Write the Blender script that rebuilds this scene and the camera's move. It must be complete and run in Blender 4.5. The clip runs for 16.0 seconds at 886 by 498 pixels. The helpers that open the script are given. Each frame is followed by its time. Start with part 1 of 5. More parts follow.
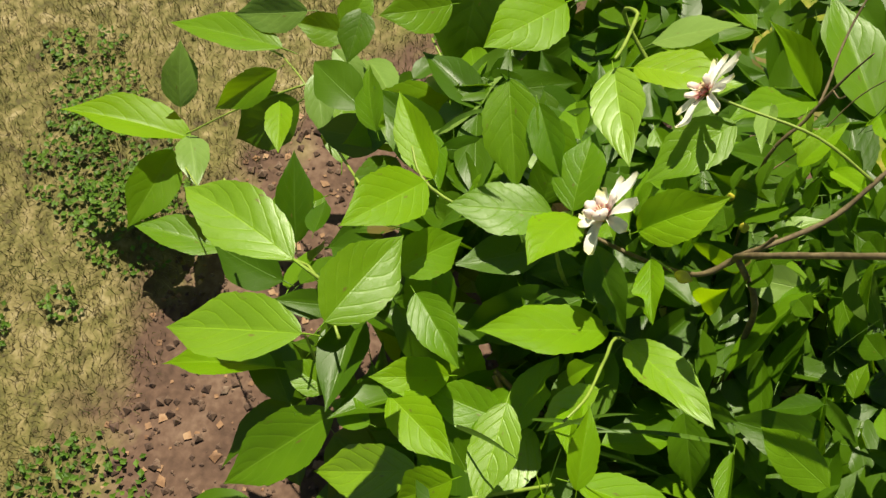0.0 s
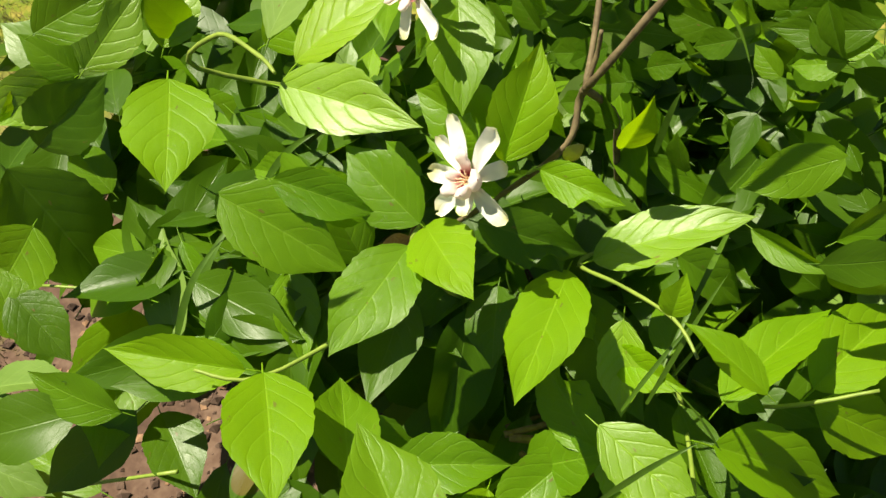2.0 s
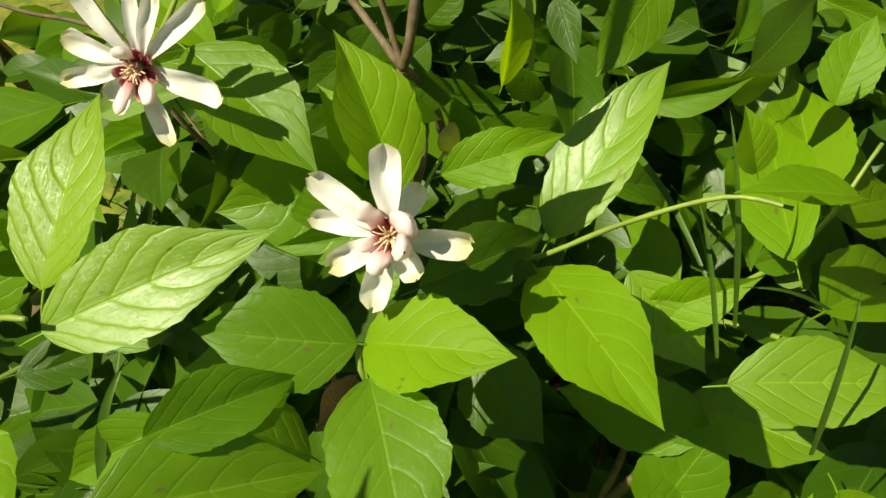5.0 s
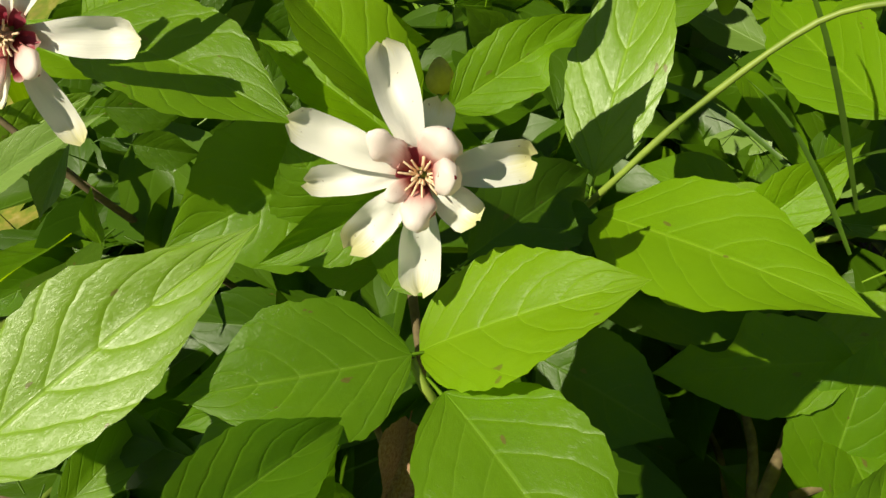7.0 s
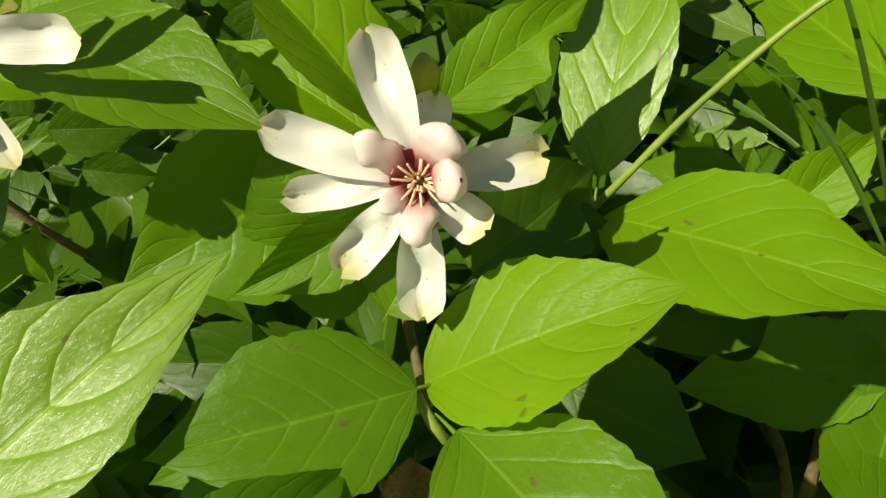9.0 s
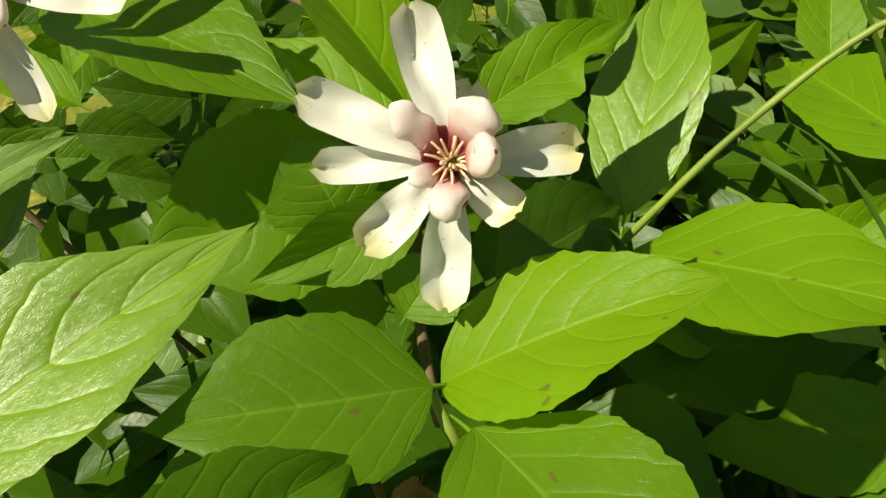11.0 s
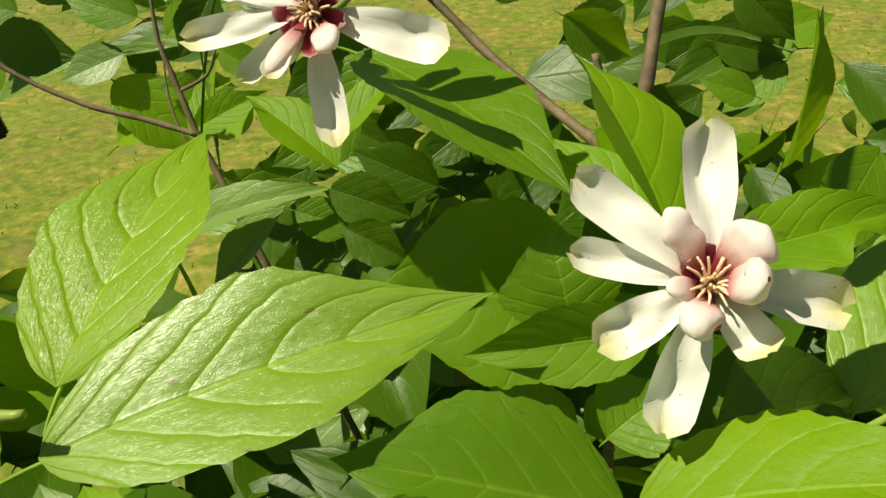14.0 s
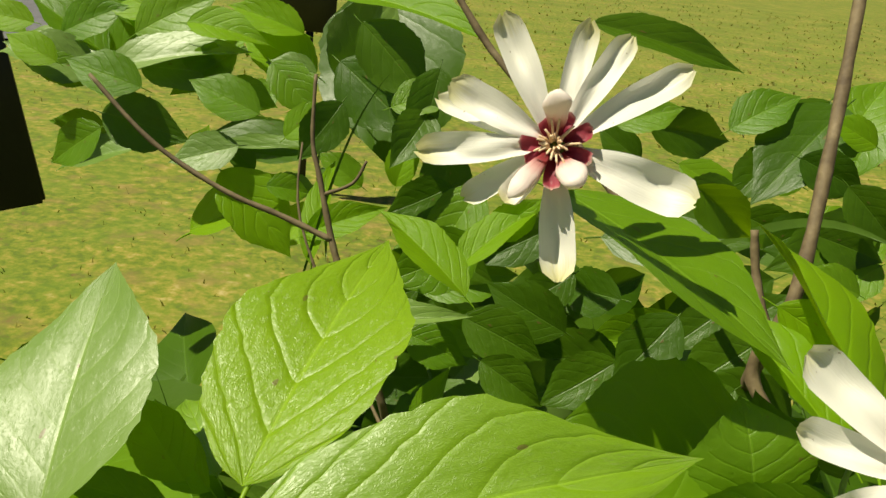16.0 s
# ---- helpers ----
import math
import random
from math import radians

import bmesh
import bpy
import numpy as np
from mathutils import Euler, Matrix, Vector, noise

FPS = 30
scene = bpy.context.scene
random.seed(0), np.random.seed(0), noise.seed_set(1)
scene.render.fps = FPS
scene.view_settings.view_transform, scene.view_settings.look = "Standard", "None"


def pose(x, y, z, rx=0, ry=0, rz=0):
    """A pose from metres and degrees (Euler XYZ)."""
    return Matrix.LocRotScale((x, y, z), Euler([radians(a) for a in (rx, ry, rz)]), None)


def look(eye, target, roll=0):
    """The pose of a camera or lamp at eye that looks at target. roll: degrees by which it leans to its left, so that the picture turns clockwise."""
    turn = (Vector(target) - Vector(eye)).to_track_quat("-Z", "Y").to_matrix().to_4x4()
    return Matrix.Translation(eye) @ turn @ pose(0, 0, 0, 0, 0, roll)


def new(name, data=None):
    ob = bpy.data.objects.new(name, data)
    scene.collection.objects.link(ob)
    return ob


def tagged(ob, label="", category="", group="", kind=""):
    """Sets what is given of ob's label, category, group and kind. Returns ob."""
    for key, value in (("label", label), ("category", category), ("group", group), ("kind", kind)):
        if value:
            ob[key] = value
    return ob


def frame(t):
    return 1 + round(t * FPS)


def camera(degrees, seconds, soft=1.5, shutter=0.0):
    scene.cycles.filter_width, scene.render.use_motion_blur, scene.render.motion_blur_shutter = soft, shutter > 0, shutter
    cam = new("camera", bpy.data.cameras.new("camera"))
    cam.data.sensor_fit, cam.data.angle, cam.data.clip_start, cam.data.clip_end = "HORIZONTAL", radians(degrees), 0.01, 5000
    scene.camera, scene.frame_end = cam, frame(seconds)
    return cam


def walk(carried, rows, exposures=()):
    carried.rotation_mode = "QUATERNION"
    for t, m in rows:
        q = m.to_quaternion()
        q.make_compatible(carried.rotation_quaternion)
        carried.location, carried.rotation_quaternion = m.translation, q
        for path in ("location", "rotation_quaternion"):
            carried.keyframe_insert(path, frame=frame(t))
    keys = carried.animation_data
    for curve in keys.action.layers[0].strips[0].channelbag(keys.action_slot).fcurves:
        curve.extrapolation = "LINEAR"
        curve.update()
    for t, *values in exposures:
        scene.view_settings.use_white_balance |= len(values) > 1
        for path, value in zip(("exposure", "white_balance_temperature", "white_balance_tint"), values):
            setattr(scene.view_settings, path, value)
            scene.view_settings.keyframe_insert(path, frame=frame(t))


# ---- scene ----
cam = camera(52.9, 16.0)
PATH = [
    (0.0, look((0.4735, 0.0104, 1.5393), (0.3069, -0.0582, 1.1822), -3.46)),
    (0.5, look((0.3901, -0.0965, 1.4493), (0.2060, -0.1132, 1.0946), -4.09)),
    (1.0, look((0.3079, -0.1547, 1.4014), (0.1258, -0.1167, 1.0473), -2.97)),
    (1.5, look((0.2821, -0.2132, 1.3665), (0.1268, -0.1284, 1.0078), -3.22)),
    (2.0, look((0.2938, -0.2363, 1.3282), (0.1402, -0.1319, 0.9739), -9.54)),
    (2.5, look((0.2734, -0.2139, 1.2886), (0.1149, -0.1023, 0.9387), -13.81)),
    (3.0, look((0.2628, -0.1839, 1.2540), (0.1062, -0.0706, 0.9038), -15.18)),
    (3.5, look((0.2463, -0.1811, 1.2297), (0.0991, -0.0610, 0.8777), -16.11)),
    (4.0, look((0.1882, -0.2210, 1.2046), (0.0858, -0.0719, 0.8478), -12.58)),
    (4.5, look((0.1157, -0.2545, 1.1795), (0.0428, -0.0837, 0.8253), -13.86)),
    (4.7, look((0.1072, -0.2613, 1.1595), (0.0418, -0.0743, 0.8120), -13.96)),
    (6.8, look((-0.0020, -0.2460, 0.9773), (-0.0050, 0.0043, 0.6654), -18.81)),
    (7.0, look((0.0009, -0.2433, 0.9705), (-0.0022, 0.0097, 0.6607), -19.91)),
    (7.5, look((-0.0042, -0.2295, 0.9413), (-0.0017, 0.0245, 0.6323), -20.89)),
    (8.0, look((-0.0118, -0.2185, 0.9367), (-0.0039, 0.0369, 0.6290), -19.97)),
    (8.5, look((-0.0097, -0.2130, 0.9372), (-0.0005, 0.0417, 0.6290), -20.93)),
    (9.0, look((-0.0119, -0.2106, 0.9362), (0.0021, 0.0443, 0.6283), -20.35)),
    (9.5, look((-0.0201, -0.2027, 0.9336), (-0.0047, 0.0540, 0.6273), -20.32)),
    (9.7, look((-0.0205, -0.1948, 0.9320), (-0.0098, 0.0595, 0.6234), -20.57)),
    (11.8, look((-0.0427, -0.2564, 0.8851), (-0.0125, 0.0591, 0.6412), -9.74)),
    (12.0, look((-0.0344, -0.2552, 0.8923), (-0.0255, 0.0592, 0.6452), -10.53)),
    (12.5, look((-0.0299, -0.2654, 0.8726), (-0.0530, 0.0649, 0.6482), -10.75)),
    (13.0, look((-0.0590, -0.2593, 0.8717), (-0.0604, 0.0744, 0.6511), -6.27)),
    (13.5, look((-0.0619, -0.2519, 0.8590), (-0.0752, 0.0922, 0.6555), -4.26)),
    (14.0, look((-0.0694, -0.2443, 0.8746), (-0.0905, 0.1039, 0.6789), -4.17)),
    (14.5, look((-0.1063, -0.2431, 0.8845), (-0.1152, 0.1148, 0.7060), 1.93)),
    (15.0, look((-0.1690, -0.2301, 0.8779), (-0.1558, 0.1344, 0.7136), 5.52)),
    (15.5, look((-0.1680, -0.2410, 0.8580), (-0.1726, 0.1340, 0.7250), 6.60)),
    (16.0, look((-0.1576, -0.2412, 0.8683), (-0.1622, 0.1338, 0.7291), 6.63)),
]
walk(cam, PATH, [(0.0, 0.68), (2.0, 0.88), (4.7, 0.58), (7.0, 0.30), (9.7, 0.28), (12.0, 0.36), (16.0, 0.33)])

# ---- light ----
SUN_AZ, SUN_EL = 258.0, 61.0     # degrees: where the sun stands, azimuth from +y clockwise
world = bpy.data.worlds.new("sky")
scene.world = world
world.use_nodes = True
wt = world.node_tree
sky = wt.nodes.new("ShaderNodeTexSky")
sky.sky_type = "NISHITA"
sky.sun_disc = False
sky.sun_elevation, sky.sun_rotation = radians(SUN_EL), radians(SUN_AZ)
wt.links.new(sky.outputs[0], wt.nodes["Background"].inputs[0])
wt.nodes["Background"].inputs[1].default_value = 0.027
sun = new("sun", bpy.data.lights.new("sun", "SUN"))
sun.data.energy, sun.data.angle, sun.data.color = 5.0, radians(0.53), (1.0, 0.93, 0.71)
az, el = radians(SUN_AZ), radians(SUN_EL)
to_sun = Vector((math.sin(az) * math.cos(el), math.cos(az) * math.cos(el), math.sin(el)))
sun.matrix_world = look(to_sun * 10, (0, 0, 0))


# ---- materials ----
def mat(name):
    m = bpy.data.materials.new(name)
    m.use_nodes = True
    nt = m.node_tree
    return m, nt, nt.nodes["Principled BSDF"], nt.nodes["Material Output"]


def node(nt, kind, **inputs):
    n = nt.nodes.new("ShaderNode" + kind)
    for k, v in inputs.items():
        key = int(k[1:]) if k[0] == "i" and k[1:].isdigit() else k
        if isinstance(v, bpy.types.NodeSocket):
            nt.links.new(v, n.inputs[key])
        else:
            n.inputs[key].default_value = v
    return n


def math_node(nt, op, a, b=0.0, c=0.0):
    n = nt.nodes.new("ShaderNodeMath")
    n.operation = op
    for i, v in enumerate((a, b, c)):
        if isinstance(v, bpy.types.NodeSocket):
            nt.links.new(v, n.inputs[i])
        else:
            n.inputs[i].default_value = v
    return n.outputs[0]


def mix_col(nt, fac, a, b):
    n = nt.nodes.new("ShaderNodeMix")
    n.data_type = "RGBA"
    for s, v in ((n.inputs[0], fac), (n.inputs[6], a), (n.inputs[7], b)):
        if isinstance(v, bpy.types.NodeSocket):
            nt.links.new(v, s)
        else:
            s.default_value = v if not isinstance(v, tuple) else (*v[:3], 1)
    return n.outputs[2]


def ramp(nt, fac, *stops):
    n = nt.nodes.new("ShaderNodeValToRGB")
    nt.links.new(fac, n.inputs[0])
    e = n.color_ramp.elements
    while len(e) < len(stops):
        e.new(0.5)
    for el_, (p, c) in zip(e, stops):
        el_.position, el_.color = p, (*c, 1)
    return n.outputs[0]


def leaf_material(name, top, pale, glow, rough=0.38, shift=0.5, shine=0.4, relief=0.42, coat=0.0):
    """A leaf blade: sunken midrib and arched side veins along its own length, puckered cells between them, sun shining through."""
    m, nt, bsdf, out = mat(name)
    uv = node(nt, "UVMap").outputs[0]
    sep = node(nt, "SeparateXYZ", Vector=uv)
    u, v = sep.outputs[1], sep.outputs[0]
    info = node(nt, "ObjectInfo").outputs["Random"]
    isl = node(nt, "NewGeometry").outputs["Random Per Island"]
    own = math_node(nt, "FRACT", math_node(nt, "ADD", info, isl))
    across = math_node(nt, "ABSOLUTE", math_node(nt, "SUBTRACT", v, 0.5))
    n1 = node(nt, "TexNoise", Vector=uv, Scale=5.0, Detail=3.0).outputs[0]
    bend = math_node(nt, "MULTIPLY", math_node(nt, "POWER", across, 1.25), -0.85)
    wave = math_node(nt, "ADD", math_node(nt, "ADD", u, bend), math_node(nt, "MULTIPLY", n1, 0.03))
    saw = math_node(nt, "FRACT", math_node(nt, "MULTIPLY", wave, VEINS))
    vein = math_node(nt, "SUBTRACT", 0.5, math_node(nt, "ABSOLUTE", math_node(nt, "SUBTRACT", saw, 0.5)))
    side = math_node(nt, "SUBTRACT", 1.0, math_node(nt, "MINIMUM", math_node(nt, "MULTIPLY", vein, 16.0), 1.0))
    fade = math_node(nt, "SUBTRACT", 1.0, math_node(nt, "MULTIPLY", across, 1.5))
    side = math_node(nt, "MULTIPLY", side, fade)
    groove = math_node(nt, "SUBTRACT", 1.0, math_node(nt, "MINIMUM", math_node(nt, "MULTIPLY", vein, 6.0), 1.0))
    rib = math_node(nt, "SUBTRACT", 1.0, math_node(nt, "MINIMUM", math_node(nt, "MULTIPLY", across, 46.0), 1.0))
    warp = node(nt, "TexNoise", Vector=uv, Scale=14.0, Detail=2.0).outputs[1]
    cells = node(nt, "VectorMath", i0=uv, i1=node(nt, "VectorMath", i0=warp, i1=(0.012, 0.012, 0)).outputs[0])
    small = node(nt, "TexVoronoi", Vector=node(nt, "Mapping", Vector=cells.outputs[0], Scale=(11, 24, 1)).outputs[0], Scale=1.0)
    small.feature = "DISTANCE_TO_EDGE"
    dome = math_node(nt, "MINIMUM", math_node(nt, "MULTIPLY", small.outputs["Distance"], 3.2), 1.0)
    net = math_node(nt, "SUBTRACT", 1.0, math_node(nt, "MINIMUM", math_node(nt, "MULTIPLY", small.outputs["Distance"], 9.0), 1.0))
    lines = math_node(nt, "MAXIMUM", rib, math_node(nt, "MULTIPLY", side, 0.55))
    coords = node(nt, "TexCoord").outputs["Object"]
    blotch = node(nt, "TexNoise", Vector=node(nt, "Mapping", Vector=coords, Scale=(2, 4, 2)).outputs[0], Scale=1.6, Detail=4.0).outputs[0]
    tone = math_node(nt, "ADD", math_node(nt, "MULTIPLY", blotch, 0.6), math_node(nt, "MULTIPLY", own, 0.6))
    base = mix_col(nt, math_node(nt, "SUBTRACT", tone, 0.27), top, pale)
    base = mix_col(nt, math_node(nt, "MULTIPLY", lines, 0.40), base, tuple(min(1, 1.5 * c + 0.03) for c in pale))
    base = mix_col(nt, math_node(nt, "MULTIPLY", net, 0.06 + 0.20 * relief), base, tuple(0.6 * c for c in top))
    spots = node(nt, "TexNoise", Vector=coords, Scale=9.0, Detail=2.0).outputs[0]
    spot = math_node(nt, "GREATER_THAN", spots, 0.735)
    base = mix_col(nt, math_node(nt, "MULTIPLY", spot, 0.75), base, (0.16, 0.10, 0.03))
    nt.links.new(base, bsdf.inputs["Base Color"])
    rnoise = node(nt, "TexNoise", Vector=coords, Scale=8.0, Detail=3.0).outputs[0]
    nt.links.new(math_node(nt, "ADD", math_node(nt, "MULTIPLY", rnoise, 0.20), rough - 0.10), bsdf.inputs["Roughness"])
    bsdf.inputs["Specular IOR Level"].default_value = shine
    bsdf.inputs["Coat Roughness"].default_value = 0.40
    bsdf.inputs["Coat IOR"].default_value = 1.65
    dull = math_node(nt, "MAXIMUM", math_node(nt, "MULTIPLY", groove, 0.85), math_node(nt, "MAXIMUM", rib, math_node(nt, "MULTIPLY", net, 0.75)))
    nt.links.new(math_node(nt, "MULTIPLY", math_node(nt, "SUBTRACT", 1.0, dull), coat), bsdf.inputs["Coat Weight"])
    h = math_node(nt, "ADD", math_node(nt, "MULTIPLY", dome, 0.02 + (0.05 if coat else 0.10) * relief), math_node(nt, "MULTIPLY", math_node(nt, "MULTIPLY", groove, groove), (-0.55 if coat else -1.0) * relief))
    h = math_node(nt, "SUBTRACT", h, math_node(nt, "MULTIPLY", rib, 0.45 + 0.1 * relief))
    roll = node(nt, "TexNoise", Vector=coords, Scale=4.5, Detail=3.0).outputs[0]
    h = math_node(nt, "ADD", h, math_node(nt, "MULTIPLY", roll, 1.3))
    bump = node(nt, "Bump", Height=h, Strength=0.55, Distance=0.0012)
    nt.links.new(bump.outputs[0], bsdf.inputs["Normal"])
    nt.links.new(bump.outputs[0], bsdf.inputs["Coat Normal"])
    tr = node(nt, "BsdfTranslucent", Color=mix_col(nt, math_node(nt, "MULTIPLY", math_node(nt, "MAXIMUM", lines, math_node(nt, "MULTIPLY", net, 0.3)), 0.35), glow, tuple(c * 0.55 for c in glow)))
    mx = node(nt, "MixShader", i0=shift, i1=bsdf.outputs[0], i2=tr.outputs[0])
    nt.links.new(mx.outputs[0], out.inputs[0])
    return m


VEINS = 6.0      # side veins on each half of a blade
LEAF = {
    "young": leaf_material("young_leaf", (0.160, 0.330, 0.002), (0.255, 0.440, 0.004), (0.48, 0.72, 0.001), 0.44, 0.46, 0.32),
    "mid": leaf_material("green_leaf", (0.092, 0.212, 0.003), (0.178, 0.326, 0.006), (0.34, 0.56, 0.002), 0.39, 0.38, 0.40, 0.34),
    "glossy": leaf_material("glossy_leaf", (0.150, 0.290, 0.003), (0.235, 0.400, 0.006), (0.40, 0.64, 0.002), 0.44, 0.28, 0.55, 0.9, 0.65),
    "quilted": leaf_material("quilted_leaf", (0.185, 0.340, 0.002), (0.280, 0.450, 0.004), (0.48, 0.72, 0.001), 0.40, 0.36, 0.6, 0.9),
    # dark green of old leaves; also paints shade inside the shrub
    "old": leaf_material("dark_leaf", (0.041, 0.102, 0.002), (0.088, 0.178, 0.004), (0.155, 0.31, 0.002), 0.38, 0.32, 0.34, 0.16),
    # paler, bluer base colour with the sky's sheen painted in
    "grey": leaf_material("sky_sheen_leaf", (0.135, 0.235, 0.035), (0.22, 0.34, 0.070), (0.18, 0.34, 0.012), 0.40, 0.24, 0.5, 0.14),
}


def noise_material(name, stops, scale=20.0, rough=0.8, bump=0.3, dist=0.002, fine=90.0, through_light=0.0):
    m, nt, bsdf, out = mat(name)
    c = node(nt, "TexCoord").outputs["Object"]
    a = node(nt, "TexNoise", Vector=c, Scale=scale, Detail=5.0).outputs[0]
    b = node(nt, "TexNoise", Vector=c, Scale=fine, Detail=3.0).outputs[0]
    k = math_node(nt, "ADD", math_node(nt, "MULTIPLY", a, 0.65), math_node(nt, "MULTIPLY", b, 0.35))
    isl = node(nt, "NewGeometry").outputs["Random Per Island"]
    k = math_node(nt, "ADD", k, math_node(nt, "MULTIPLY", math_node(nt, "SUBTRACT", isl, 0.5), 0.22))
    nt.links.new(ramp(nt, k, *stops), bsdf.inputs["Base Color"])
    bsdf.inputs["Roughness"].default_value = rough
    bm_ = node(nt, "Bump", Height=k, Strength=bump, Distance=dist)
    nt.links.new(bm_.outputs[0], bsdf.inputs["Normal"])
    if through_light:
        tr = node(nt, "BsdfTranslucent", Color=ramp(nt, k, *stops))
        mx = node(nt, "MixShader", i0=through_light, i1=bsdf.outputs[0], i2=tr.outputs[0])
        nt.links.new(mx.outputs[0], out.inputs[0])
    return m


BARK = noise_material("bark", ((0.3, (0.085, 0.058, 0.026)), (0.55, (0.18, 0.135, 0.066)), (0.75, (0.29, 0.23, 0.13))), 60, 0.75, 0.6, 0.0015, 260)
TWIG = noise_material("green_twig", ((0.3, (0.16, 0.24, 0.03)), (0.6, (0.27, 0.36, 0.05)), (0.8, (0.36, 0.40, 0.09))), 40, 0.5, 0.3, 0.0008, 200)


def ground_material():
    """Bare red-brown bed under the shrub, thatch and moss green further out."""
    m, nt, bsdf, out = mat("soil_and_thatch")
    c = node(nt, "TexCoord").outputs["Object"]
    a = node(nt, "TexNoise", Vector=c, Scale=9.0, Detail=6.0).outputs[0]
    b = node(nt, "TexNoise", Vector=c, Scale=70.0, Detail=4.0).outputs[0]
    big = node(nt, "TexNoise", Vector=c, Scale=2.2, Detail=4.0).outputs[0]
    k = math_node(nt, "ADD", math_node(nt, "MULTIPLY", a, 0.6), math_node(nt, "MULTIPLY", b, 0.4))
    soil = ramp(nt, k, (0.3, (0.045, 0.024, 0.016)), (0.5, (0.11, 0.062, 0.042)), (0.72, (0.21, 0.135, 0.095)))
    tuft = node(nt, "TexNoise", Vector=c, Scale=26.0, Detail=6.0, Roughness=0.65).outputs[0]
    mixed = math_node(nt, "ADD", math_node(nt, "MULTIPLY", tuft, 0.60), math_node(nt, "ADD", math_node(nt, "MULTIPLY", big, 0.25), math_node(nt, "MULTIPLY", b, 0.15)))
    turf = ramp(nt, mixed, (0.36, (0.120, 0.092, 0.018)), (0.42, (0.088, 0.135, 0.005)), (0.50, (0.148, 0.185, 0.008)), (0.57, (0.255, 0.225, 0.030)), (0.66, (0.40, 0.33, 0.12)))
    xyz = node(nt, "SeparateXYZ", Vector=c)
    worn = ramp(nt, mixed, (0.38, (0.060, 0.042, 0.022)), (0.46, (0.115, 0.098, 0.030)), (0.54, (0.20, 0.160, 0.070)), (0.64, (0.33, 0.27, 0.16)))
    front = math_node(nt, "ADD", math_node(nt, "MULTIPLY", math_node(nt, "ADD", xyz.outputs[1], 0.1), -1.6), math_node(nt, "MULTIPLY", math_node(nt, "SUBTRACT", big, 0.5), 2.0))
    lush = node(nt, "TexNoise", Vector=c, Scale=4.2, Detail=5.0).outputs[0]
    turf = mix_col(nt, math_node(nt, "MULTIPLY", math_node(nt, "MINIMUM", math_node(nt, "MAXIMUM", math_node(nt, "MULTIPLY", math_node(nt, "SUBTRACT", lush, 0.47), 7.0), 0.0), 1.0), 0.38), turf, (0.115, 0.185, 0.008))
    bare = node(nt, "TexNoise", Vector=c, Scale=7.5, Detail=6.0, Roughness=0.6).outputs[0]
    turf = mix_col(nt, math_node(nt, "MULTIPLY", math_node(nt, "MINIMUM", math_node(nt, "MAXIMUM", math_node(nt, "MULTIPLY", math_node(nt, "SUBTRACT", bare, 0.52), 8.0), 0.0), 1.0), 0.55), turf, (0.205, 0.145, 0.040))
    turf = mix_col(nt, math_node(nt, "MINIMUM", math_node(nt, "MAXIMUM", front, 0.0), 0.9), turf, worn)
    ex = math_node(nt, "DIVIDE", math_node(nt, "SUBTRACT", xyz.outputs[0], 0.05), 0.92)
    ey = math_node(nt, "DIVIDE", math_node(nt, "ADD", xyz.outputs[1], 0.06), 0.66)
    e = math_node(nt, "SQRT", math_node(nt, "ADD", math_node(nt, "MULTIPLY", ex, ex), math_node(nt, "MULTIPLY", ey, ey)))
    e = math_node(nt, "ADD", e, math_node(nt, "MULTIPLY", math_node(nt, "SUBTRACT", a, 0.5), 0.6))
    f = math_node(nt, "MINIMUM", math_node(nt, "MAXIMUM", math_node(nt, "MULTIPLY", math_node(nt, "SUBTRACT", e, 1.0), 5.0), 0.0), 1.0)
    nt.links.new(mix_col(nt, f, soil, turf), bsdf.inputs["Base Color"])
    bsdf.inputs["Roughness"].default_value = 0.95
    nt.links.new(node(nt, "Bump", Height=k, Strength=0.6, Distance=0.006).outputs[0], bsdf.inputs["Normal"])
    return m


SOIL = ground_material()
CLOD = noise_material("soil_clod", ((0.3, (0.055, 0.030, 0.022)), (0.6, (0.14, 0.085, 0.06)), (0.8, (0.25, 0.18, 0.13))), 30, 0.95, 0.7, 0.003, 150)
LITTER = noise_material("dead_leaf", ((0.3, (0.10, 0.045, 0.022)), (0.55, (0.26, 0.14, 0.07)), (0.8, (0.42, 0.28, 0.17))), 25, 0.75, 0.5, 0.001, 120)
BLADE = noise_material("grass_blade", ((0.32, (0.095, 0.155, 0.005)), (0.48, (0.20, 0.21, 0.014)), (0.68, (0.38, 0.31, 0.08))), 6.0, 0.6, 0.1, 0.001, 30, 0.55)
DRY = noise_material("dry_grass_blade", ((0.32, (0.050, 0.072, 0.008)), (0.47, (0.135, 0.115, 0.036)), (0.70, (0.34, 0.27, 0.15))), 9.0, 0.65, 0.1, 0.001, 40, 0.35)
WEED = noise_material("weed_leaf", ((0.3, (0.045, 0.105, 0.008)), (0.55, (0.095, 0.190, 0.012)), (0.8, (0.17, 0.27, 0.03))), 6.0, 0.5, 0.2, 0.001, 60, 0.3)
BLACK = noise_material("black_paint", ((0.3, (0.008, 0.008, 0.008)), (0.7, (0.02, 0.019, 0.018))), 12, 0.45, 0.15, 0.0006, 160)
ROAD = noise_material("asphalt", ((0.3, (0.09, 0.09, 0.095)), (0.7, (0.17, 0.17, 0.175))), 14, 0.9, 0.5, 0.004, 160)


